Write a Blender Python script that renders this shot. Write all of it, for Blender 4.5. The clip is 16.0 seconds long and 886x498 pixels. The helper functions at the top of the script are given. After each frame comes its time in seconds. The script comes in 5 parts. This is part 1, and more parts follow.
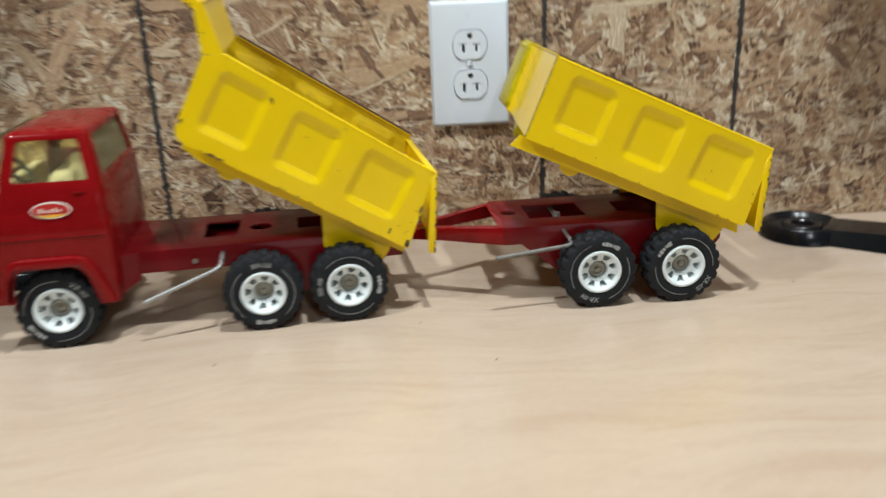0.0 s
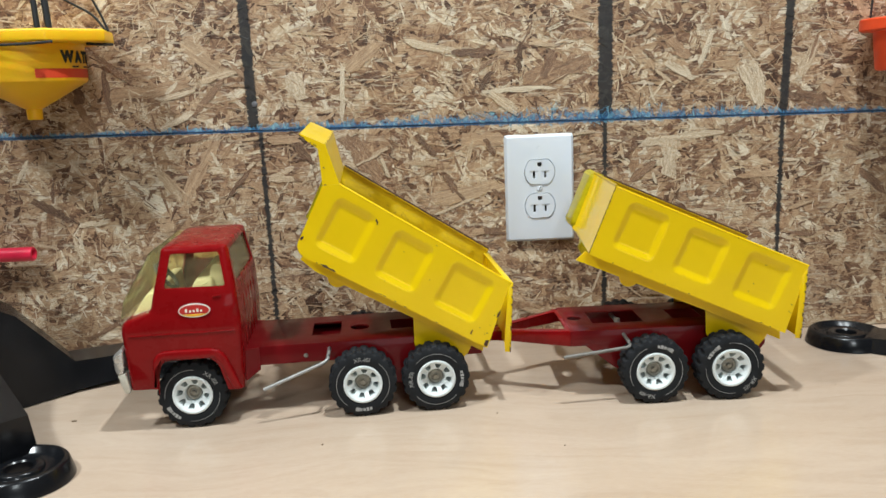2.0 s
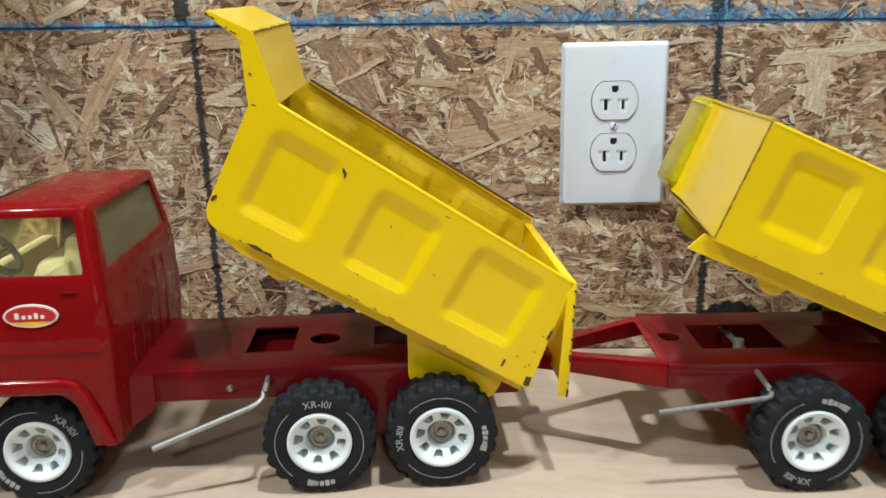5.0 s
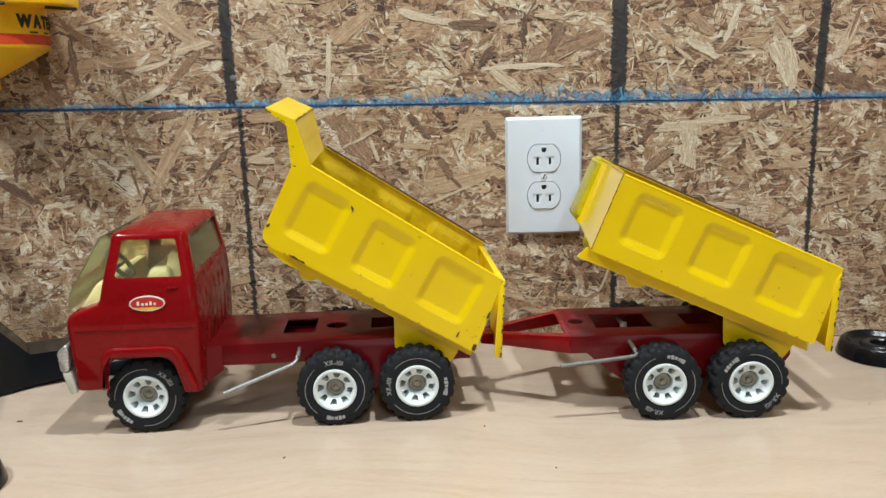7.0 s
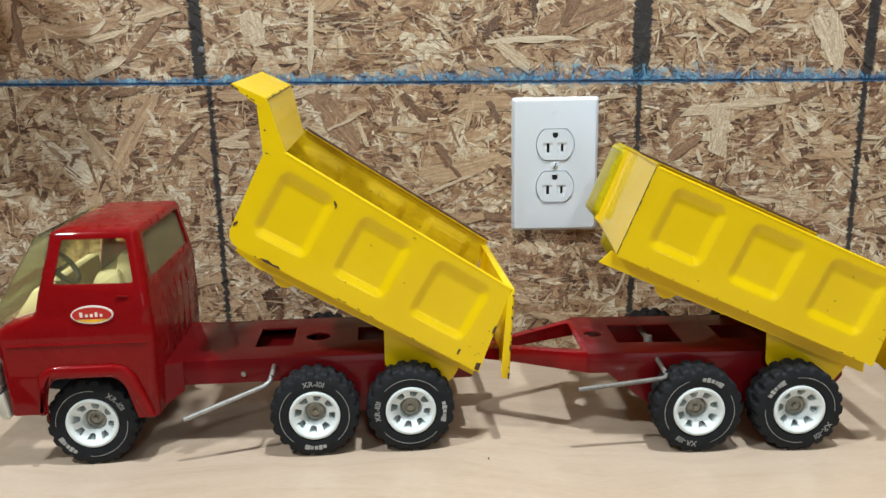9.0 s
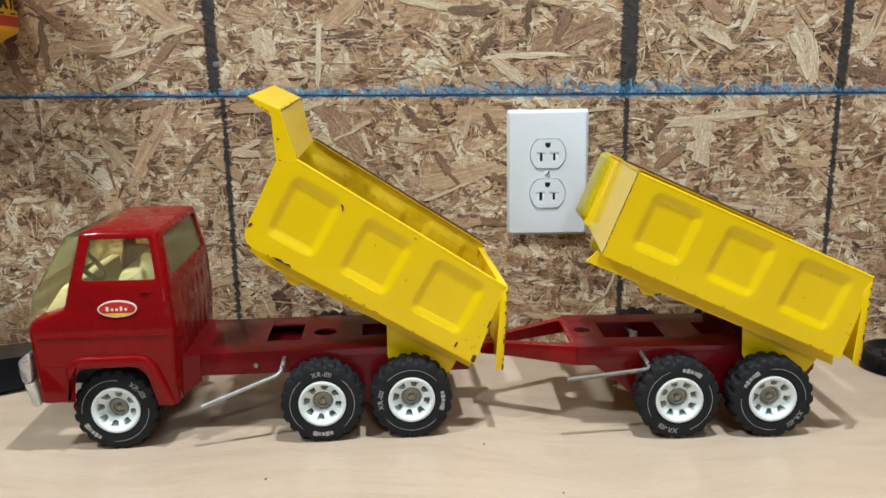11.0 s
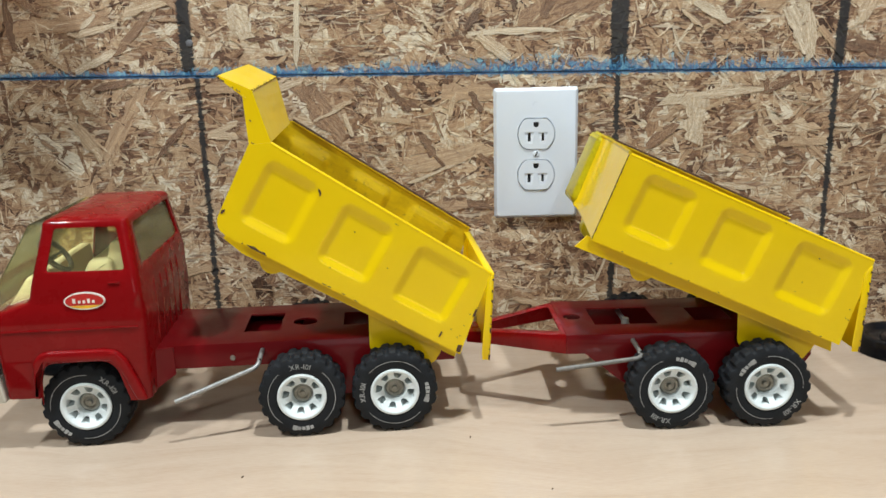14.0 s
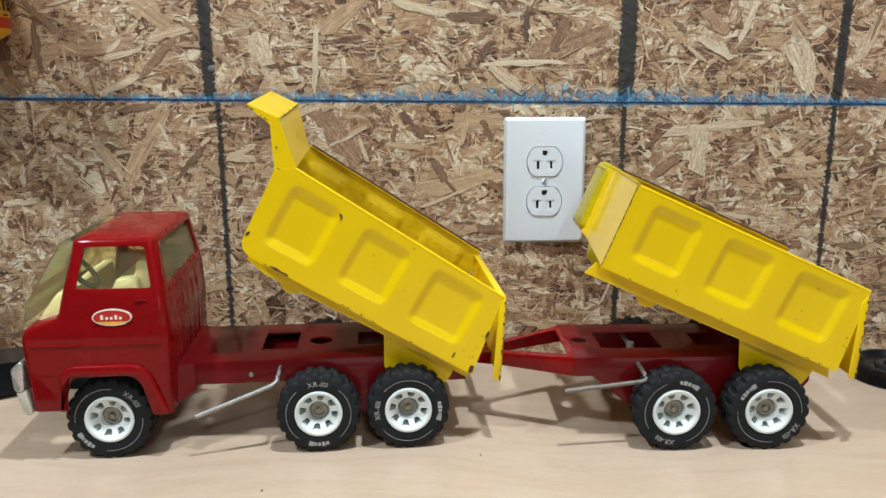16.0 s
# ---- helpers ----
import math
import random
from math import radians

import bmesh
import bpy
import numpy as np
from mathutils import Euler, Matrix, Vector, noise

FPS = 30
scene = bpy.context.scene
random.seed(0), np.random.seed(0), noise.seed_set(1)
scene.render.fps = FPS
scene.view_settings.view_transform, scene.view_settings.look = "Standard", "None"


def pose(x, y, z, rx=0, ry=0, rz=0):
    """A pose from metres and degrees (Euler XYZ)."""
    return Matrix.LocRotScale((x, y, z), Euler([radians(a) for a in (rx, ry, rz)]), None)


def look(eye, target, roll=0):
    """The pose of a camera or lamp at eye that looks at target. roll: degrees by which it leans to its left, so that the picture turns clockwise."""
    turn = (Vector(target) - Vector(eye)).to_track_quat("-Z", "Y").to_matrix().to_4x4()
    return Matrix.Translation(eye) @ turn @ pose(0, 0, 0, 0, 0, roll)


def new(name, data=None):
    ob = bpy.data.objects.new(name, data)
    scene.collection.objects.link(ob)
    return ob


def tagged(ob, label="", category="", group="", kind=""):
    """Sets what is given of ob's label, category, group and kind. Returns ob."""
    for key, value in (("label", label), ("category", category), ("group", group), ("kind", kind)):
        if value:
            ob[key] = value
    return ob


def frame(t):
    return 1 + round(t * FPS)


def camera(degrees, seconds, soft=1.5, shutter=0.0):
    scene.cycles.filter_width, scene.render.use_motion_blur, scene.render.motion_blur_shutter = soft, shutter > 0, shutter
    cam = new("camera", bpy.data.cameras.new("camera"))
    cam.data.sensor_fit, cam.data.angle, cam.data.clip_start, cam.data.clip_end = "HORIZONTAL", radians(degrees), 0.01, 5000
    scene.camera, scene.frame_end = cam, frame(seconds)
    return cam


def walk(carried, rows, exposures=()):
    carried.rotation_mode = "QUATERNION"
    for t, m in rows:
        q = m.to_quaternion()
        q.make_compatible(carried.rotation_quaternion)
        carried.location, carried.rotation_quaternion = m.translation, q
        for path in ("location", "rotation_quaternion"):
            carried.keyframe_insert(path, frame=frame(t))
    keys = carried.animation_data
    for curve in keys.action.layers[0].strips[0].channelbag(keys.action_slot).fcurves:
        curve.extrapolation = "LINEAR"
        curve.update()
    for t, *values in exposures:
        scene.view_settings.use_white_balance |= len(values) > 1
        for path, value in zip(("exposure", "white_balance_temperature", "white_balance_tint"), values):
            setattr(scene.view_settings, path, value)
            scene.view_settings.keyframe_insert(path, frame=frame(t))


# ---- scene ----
cam = camera(57.3, 16.0, shutter=0.5)
PATH = [
    (0, (-0.055, -0.829, 0.266), (0.084, 1.061, -0.372), -2.1),
    (0.1, (-0.075, -0.867, 0.247), (0.093, 1.046, -0.311), -1.4),
    (0.5, (-0.076, -0.937, 0.278), (0.016, 0.986, -0.265), -1.9),
    (1, (-0.091, -0.956, 0.295), (-0.05, 0.99, -0.163), -1.9),
    (1.5, (-0.083, -0.944, 0.294), (-0.063, 1.014, -0.114), -2.2),
    (2, (-0.076, -0.934, 0.295), (-0.073, 1.03, -0.086), -2.4),
    (2.5, (-0.077, -0.879, 0.3), (-0.099, 1.084, -0.08), -2.6),
    (3, (-0.074, -0.79, 0.299), (-0.111, 1.166, -0.116), -2.4),
    (3.5, (-0.077, -0.715, 0.277), (-0.121, 1.23, -0.19), -1.9),
    (4, (-0.074, -0.645, 0.257), (-0.137, 1.29, -0.245), -1.4),
    (4.2, (-0.075, -0.625, 0.252), (-0.147, 1.307, -0.261), -1.3),
    (4.7, (-0.072, -0.607, 0.249), (-0.147, 1.325, -0.268), -1.2),
    (6.3, (-0.04, -0.841, 0.274), (-0.105, 1.111, -0.157), -1.4),
    (6.5, (-0.038, -0.849, 0.277), (-0.098, 1.105, -0.145), -1.4),
    (7, (-0.043, -0.853, 0.279), (-0.1, 1.105, -0.121), -1.5),
    (7.5, (-0.04, -0.842, 0.272), (-0.1, 1.119, -0.12), -1.6),
    (8, (-0.041, -0.814, 0.272), (-0.099, 1.145, -0.128), -1.6),
    (8.5, (-0.045, -0.761, 0.267), (-0.101, 1.192, -0.16), -1.4),
    (8.7, (-0.050, -0.751, 0.271), (-0.093, 1.198, -0.176), -1.2),
    (10.8, (-0.054, -0.799, 0.281), (-0.076, 1.154, -0.150), -0.5),
    (11, (-0.049, -0.8, 0.275), (-0.086, 1.157, -0.14), -0.9),
    (11.5, (-0.046, -0.793, 0.272), (-0.093, 1.162, -0.145), -1.2),
    (12, (-0.043, -0.784, 0.271), (-0.096, 1.169, -0.154), -1.5),
    (12.5, (-0.044, -0.741, 0.262), (-0.105, 1.207, -0.185), -1.7),
    (13, (-0.046, -0.723, 0.267), (-0.105, 1.224, -0.187), -1.8),
    (13.5, (-0.037, -0.754, 0.266), (-0.077, 1.192, -0.196), -1.6),
    (14, (-0.042, -0.773, 0.274), (-0.063, 1.172, -0.191), -1.3),
    (14.5, (-0.042, -0.782, 0.277), (-0.047, 1.165, -0.181), -1.0),
    (15, (-0.051, -0.79, 0.281), (-0.052, 1.159, -0.166), -0.7),
    (15.5, (-0.055, -0.796, 0.283), (-0.057, 1.157, -0.149), -0.4),
    (16, (-0.058, -0.795, 0.284), (-0.062, 1.16, -0.138), -0.2),
]
walk(cam, [(t, look(eye, target, roll)) for t, eye, target, roll in PATH], [(0.0, -0.22), (0.3, -0.20), (0.8, -0.18), (1.2, -0.15), (1.6, -0.12), (16.0, -0.12)])

# ---- world and lamps ----
world = bpy.data.worlds.new("world")
scene.world = world
world.use_nodes = True
world.node_tree.nodes["Background"].inputs[0].default_value = (0.9, 0.95, 1.0, 1)
world.node_tree.nodes["Background"].inputs[1].default_value = 0.015


def ceiling_bulb(name, x, y, z, watts, size, colour=(0.90, 0.98, 1.0)):
    """A small bright lamp under the ceiling that shines down."""
    data = bpy.data.lights.new(name, "AREA")
    data.shape, data.size, data.energy, data.color = "DISK", size, watts, colour
    ob = new(name, data)
    ob.matrix_world = pose(x, y, z)
    return ob


# the left lamp is an unseen fill, added to brighten the left side
ceiling_bulb("fill_left", -0.95, -0.90, 1.50, 25.0, 0.14)
ceiling_bulb("bulb_middle", 0.13, -0.49, 1.50, 20.5, 0.06)
ceiling_bulb("bulb_right", 0.54, -0.50, 1.50, 6.0, 0.06)
ceiling_bulb("bulb_front", 0.30, -2.50, 1.50, 23.5, 0.10)

# soft frontal fill behind the camera, set in an added, unseen window
data = bpy.data.lights.new("frontal_fill", "AREA")
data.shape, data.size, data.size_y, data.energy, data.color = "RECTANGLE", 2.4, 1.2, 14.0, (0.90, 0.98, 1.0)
new("frontal_fill", data).matrix_world = pose(1.20, -5.05, 0.30, 90, 0, 0)


# ---- materials ----
class Nodes:
    """A small wrapper for building one node material."""

    def __init__(self, name):
        self.mat = bpy.data.materials.new(name)
        self.mat.use_nodes = True
        self.tree = self.mat.node_tree
        self.bsdf = self.tree.nodes["Principled BSDF"]

    def add(self, kind, **sets):
        node = self.tree.nodes.new(kind)
        for key, value in sets.items():
            node.inputs[key.replace("_", " ")].default_value = value
        return node

    def link(self, a, b):
        self.tree.links.new(a, b)

    def coords(self, which="Object", scale=(1, 1, 1), turn=(0, 0, 0)):
        tex, mapping = self.add("ShaderNodeTexCoord"), self.add("ShaderNodeMapping")
        self.link(tex.outputs[which], mapping.inputs["Vector"])
        mapping.inputs["Scale"].default_value = scale
        mapping.inputs["Rotation"].default_value = turn
        return mapping.outputs[0]

    def noise(self, vector, scale, detail=3.0, rough=0.55, distortion=0.0):
        node = self.add("ShaderNodeTexNoise", Scale=scale, Detail=detail, Roughness=rough, Distortion=distortion)
        self.link(vector, node.inputs["Vector"])
        return node.outputs["Fac"]

    def ramp(self, fac, stops):
        node = self.add("ShaderNodeValToRGB")
        el = node.color_ramp.elements
        while len(el) < len(stops):
            el.new(0.5)
        for e, (at, colour) in zip(el, stops):
            e.position, e.color = at, (*colour, 1)
        self.link(fac, node.inputs["Fac"])
        return node.outputs["Color"]

    def mix(self, fac, a, b, blend="MIX"):
        node = self.add("ShaderNodeMix")
        node.data_type, node.blend_type = "RGBA", blend
        for value, at in ((fac, 0), (a, 6), (b, 7)):
            if hasattr(value, "default_value"):
                self.link(value, node.inputs[at])
            else:
                node.inputs[at].default_value = value if at == 0 else (*value, 1)
        return node.outputs[2]

    def math(self, op, a, b=0.0, c=0.0):
        node = self.add("ShaderNodeMath")
        node.operation = op
        for i, value in enumerate((a, b, c)):
            if hasattr(value, "default_value"):
                self.link(value, node.inputs[i])
            else:
                node.inputs[i].default_value = value
        return node.outputs[0]

    def bump(self, height, strength, distance):
        node = self.add("ShaderNodeBump", Strength=strength, Distance=distance)
        self.link(height, node.inputs["Height"])
        self.link(node.outputs[0], self.bsdf.inputs["Normal"])

    def done(self, colour, rough, metal=0.0, coat=0.0):
        for value, key in ((colour, "Base Color"), (rough, "Roughness"), (metal, "Metallic"), (coat, "Coat Weight")):
            if hasattr(value, "default_value"):
                self.link(value, self.bsdf.inputs[key])
            else:
                self.bsdf.inputs[key].default_value = (*value, 1) if key == "Base Color" else value
        return self.mat


def mottled(name, colour, rough, metal=0.0, vary=0.18, scale=60.0, grain=900.0, bump=0.1, coat=0.0):
    """A plain material with variation at two scales and a fine relief."""
    n = Nodes(name)
    at = n.coords()
    big, small = n.noise(at, scale), n.noise(at, grain, 2.0)
    dark = tuple(c * (1 - vary) for c in colour)
    pale = tuple(min(1.0, c * (1 + vary)) for c in colour)
    tone = n.mix(0.3, n.ramp(big, ((0.3, dark), (0.7, pale))), n.ramp(small, ((0.35, dark), (0.65, pale))))
    n.bump(small, bump, 0.0003)
    return n.done(tone, n.math("MULTIPLY_ADD", big, 0.16, rough - 0.08), metal, coat)


def enamel(name, colour, deep, rust=(0.06, 0.028, 0.014), chips=0.74, coat=0.12, dull=0.0, shine=0.22, film=0.05):
    """Glossy toy enamel on sheet steel, with a few chips down to dark metal and faint dust."""
    n = Nodes(name)
    at = n.coords()
    cloud, dust, orange = n.noise(at, 22.0), n.noise(at, 75.0, 4.0), n.noise(at, 420.0, 1.0)
    chip = n.noise(at, 130.0, 5.0, 0.7)
    tone = n.mix(n.math("MULTIPLY", dust, 0.35), n.ramp(cloud, ((0.3, deep), (0.7, colour))), colour)
    worn = n.math("GREATER_THAN", chip, chips)
    n.bump(orange, 0.06, 0.0004)
    n.bsdf.inputs["Specular IOR Level"].default_value = shine
    n.link(n.math("MULTIPLY_ADD", dust, film, film), n.bsdf.inputs["Coat Roughness"])
    rough = n.math("ADD", n.math("MULTIPLY_ADD", dust, 0.18, 0.09 + dull), n.math("MULTIPLY", worn, 0.4))
    return n.done(n.mix(worn, tone, rust), rough, 0.0, coat)


YELLOW = enamel("yellow_enamel", (0.86, 0.595, 0.003), (0.81, 0.55, 0.002), chips=0.80, coat=0.50, dull=0.16, shine=0.12, film=0.08)
RED = enamel("red_enamel", (0.225, 0.0040, 0.0055), (0.18, 0.003, 0.004), (0.12, 0.015, 0.015), chips=0.82, coat=0.38, dull=0.10, shine=0.06, film=0.03)
# frame red: dusty, with the shade under cab and beds put into its colour
SHADED_DUSTY_RED = enamel("shaded_dusty_red_enamel", (0.160, 0.0045, 0.007), (0.115, 0.0035, 0.005), (0.10, 0.02, 0.02), chips=0.80, coat=0.36, dull=0.26, shine=0.08, film=0.07)


def rusty_edge():
    n = Nodes("chipped_paint_edge")
    tone = n.ramp(n.noise(n.coords(), 260.0, 4.0, 0.7), ((0.47, (0.80, 0.55, 0.01)), (0.56, (0.10, 0.05, 0.015)), (0.7, (0.05, 0.025, 0.012))))
    return n.done(tone, 0.5)


CHIPPED = rusty_edge()


def dull_paint(name, gain, green=1.0):
    """A coat darker than YELLOW inside and behind the beds, dull and olive with stains and scuffs."""
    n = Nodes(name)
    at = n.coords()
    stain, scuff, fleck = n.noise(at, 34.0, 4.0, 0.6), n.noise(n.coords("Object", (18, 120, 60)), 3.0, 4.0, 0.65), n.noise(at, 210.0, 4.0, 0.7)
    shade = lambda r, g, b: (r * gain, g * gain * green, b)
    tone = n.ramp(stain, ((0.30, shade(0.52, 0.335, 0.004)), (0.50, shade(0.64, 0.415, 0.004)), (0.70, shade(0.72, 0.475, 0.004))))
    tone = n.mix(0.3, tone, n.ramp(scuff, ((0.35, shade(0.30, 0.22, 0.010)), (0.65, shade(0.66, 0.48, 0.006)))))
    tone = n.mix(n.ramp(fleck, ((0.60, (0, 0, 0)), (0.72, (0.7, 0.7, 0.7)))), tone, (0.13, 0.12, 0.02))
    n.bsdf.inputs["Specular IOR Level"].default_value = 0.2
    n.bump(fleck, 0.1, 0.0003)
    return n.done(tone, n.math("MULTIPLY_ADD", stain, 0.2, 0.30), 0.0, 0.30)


DULL_YELLOW = dull_paint("dull_mottled_yellow", 0.92)
OLIVE = dull_paint("olive_stained_paint", 0.80, 1.22)
RUST = mottled("rust_mark", (0.07, 0.03, 0.014), 0.7, vary=0.4, scale=400)
RUBBER = mottled("tyre_rubber", (0.0115, 0.013, 0.0155), 0.66, vary=0.35, scale=90, bump=0.25)
RIM_WHITE = mottled("white_rim_plastic", (0.70, 0.755, 0.755), 0.38, vary=0.07, scale=120)
SIDEWALL_PRINT = mottled("sidewall_print", (0.34, 0.34, 0.33), 0.6, vary=0.3, scale=300)
HUB_STEEL = mottled("dull_hub_steel", (0.30, 0.29, 0.25), 0.45, 0.6, vary=0.25, scale=300)
STEEL = mottled("galvanised_wire", (0.34, 0.34, 0.33), 0.5, 0.7, vary=0.2, scale=200)
TARNISHED = mottled("tarnished_wire", (0.19, 0.18, 0.165), 0.6, 0.3, vary=0.3, scale=200)
NAIL_GREY = mottled("grey_nail", (0.13, 0.13, 0.14), 0.6, vary=0.3, scale=300)
BUMPER_SILVER = mottled("worn_silver_plating", (0.62, 0.62, 0.60), 0.28, 0.75, vary=0.15, scale=120)
BUMPER_CREAM = mottled("worn_plating_cream", (0.60, 0.57, 0.48), 0.42, 0.25, vary=0.15, scale=150)
SEAT_CREAM = mottled("cream_plastic", (0.84, 0.81, 0.56), 0.45, vary=0.08)
WHEEL_GREY = mottled("steering_grey", (0.045, 0.05, 0.05), 0.5)
RUBBER.node_tree.nodes["Principled BSDF"].inputs["Specular IOR Level"].default_value = 0.22
BLACK = mottled("black_plastic", (0.007, 0.0075, 0.009), 0.22, vary=0.3, scale=40, bump=0.1)
BLACK.node_tree.nodes["Principled BSDF"].inputs["Specular IOR Level"].default_value = 0.38
TANK_YELLOW = mottled("yellow_plastic", (0.95, 0.53, 0.008), 0.4, vary=0.06, scale=30)
TANK_YELLOW.node_tree.nodes["Principled BSDF"].inputs["Subsurface Weight"].default_value = 0.4
TANK_YELLOW.node_tree.nodes["Principled BSDF"].inputs["Subsurface Radius"].default_value = (0.03, 0.018, 0.002)
ORANGE = mottled("orange_red_plastic", (0.80, 0.075, 0.018), 0.4, vary=0.08, scale=30)
PINK_RED = mottled("red_plastic", (0.75, 0.02, 0.065), 0.35, vary=0.08)
LABEL_RED = mottled("label_red", (0.62, 0.05, 0.012), 0.5, vary=0.1)
INK = mottled("black_ink", (0.02, 0.018, 0.012), 0.6)
PLATE_WHITE = mottled("white_cover_plastic", (0.70, 0.755, 0.83), 0.30, vary=0.02, scale=30, bump=0.05)
SLOT_DARK = mottled("slot_dark", (0.015, 0.014, 0.014), 0.7)
DECAL_WHITE = mottled("decal_white", (0.82, 0.76, 0.68), 0.4)
DECAL_RED = mottled("decal_red", (0.50, 0.02, 0.015), 0.35)
DECAL_YELLOW = mottled("decal_yellow", (0.85, 0.48, 0.03), 0.4)
CORD = mottled("black_cord", (0.012, 0.013, 0.014), 0.6)
DRYWALL = mottled("painted_drywall", (0.22, 0.205, 0.185), 0.8, vary=0.05, scale=3, grain=200)
CEILING_PAINT = mottled("ceiling_paint", (0.26, 0.25, 0.235), 0.9, vary=0.04, scale=3, grain=200)
CONCRETE = mottled("concrete", (0.30, 0.29, 0.27), 0.7, vary=0.2, scale=4, grain=80)
LUMBER = mottled("bench_lumber", (0.45, 0.32, 0.19), 0.6, vary=0.2, scale=12)
CRUMB = mottled("dark_crumb", (0.10, 0.06, 0.03), 0.8)


def tinted_glass(name, haze):
    """Yellowed clear plastic with a dusty, slightly hazed surface."""
    n = Nodes(name)
    n.tree.nodes.remove(n.bsdf)
    clear, gloss, blend, edge = n.add("ShaderNodeBsdfTransparent"), n.add("ShaderNodeBsdfGlossy", Roughness=0.08), n.add("ShaderNodeMixShader"), n.add("ShaderNodeFresnel", IOR=1.3)
    film, glow, veil, both = n.add("ShaderNodeBsdfDiffuse"), n.add("ShaderNodeBsdfTranslucent"), n.add("ShaderNodeMixShader", Fac=0.55), n.add("ShaderNodeMixShader")
    film.inputs[0].default_value = glow.inputs[0].default_value = (0.92, 0.86, 0.50, 1)
    dirt = n.noise(n.coords(), 34.0, 2.0)
    n.link(n.ramp(dirt, ((0.3, (0.99, 0.95, 0.76)), (0.7, (1.0, 0.98, 0.84)))), clear.inputs[0])
    n.link(n.math("MULTIPLY_ADD", dirt, haze, haze * 0.5), both.inputs[0])
    n.link(film.outputs[0], veil.inputs[1])
    n.link(glow.outputs[0], veil.inputs[2])
    n.link(clear.outputs[0], both.inputs[1])
    n.link(veil.outputs[0], both.inputs[2])
    n.link(edge.outputs[0], blend.inputs[0])
    n.link(both.outputs[0], blend.inputs[1])
    n.link(gloss.outputs[0], blend.inputs[2])
    n.link(blend.outputs[0], n.tree.nodes["Material Output"].inputs[0])
    return n.mat


GLASS = tinted_glass("yellowed_clear_plastic", 0.06)
HAZY_GLASS = tinted_glass("hazed_yellowed_plastic", 0.10)
DULL_GLASS = tinted_glass("scuffed_yellowed_plastic", 0.22)


def bench_wood():
    """Pale varnished maple veneer: long faint grain, a few broad figures, fine pores."""
    n = Nodes("pale_maple_veneer")
    at = n.coords("Object", (1.0, 5.5, 1.0))
    bend = n.noise(n.coords("Object", (1.0, 1.6, 1.0)), 2.2, 2.0)
    warp = n.add("ShaderNodeVectorMath")
    warp.operation = "MULTIPLY_ADD"
    grid = n.add("ShaderNodeCombineXYZ")
    n.link(n.math("MULTIPLY", bend, 0.9), grid.inputs[1])
    n.link(at, warp.inputs[0])
    warp.inputs[1].default_value = (1, 1, 1)
    n.link(grid.outputs[0], warp.inputs[2])
    broad = n.noise(warp.outputs[0], 3.0, 4.0, 0.5, 0.6)
    figure = n.noise(warp.outputs[0], 9.0, 5.0, 0.6, 1.2)
    pores = n.noise(n.coords("Object", (14.0, 160.0, 1.0)), 9.0, 2.0)
    base = n.ramp(broad, ((0.28, (0.478, 0.355, 0.264)), (0.5, (0.512, 0.393, 0.301)), (0.74, (0.548, 0.430, 0.340))))
    tone = n.mix(0.28, base, n.ramp(figure, ((0.33, (0.395, 0.272, 0.188)), (0.5, (0.512, 0.393, 0.299)), (0.72, (0.578, 0.461, 0.364)))))
    tone = n.mix(0.12, tone, n.ramp(pores, ((0.35, (0.42, 0.32, 0.22)), (0.6, (0.64, 0.56, 0.45)))))
    n.bump(pores, 0.05, 0.0002)
    return n.done(tone, n.math("MULTIPLY_ADD", figure, 0.12, 0.15))


WOOD = bench_wood()


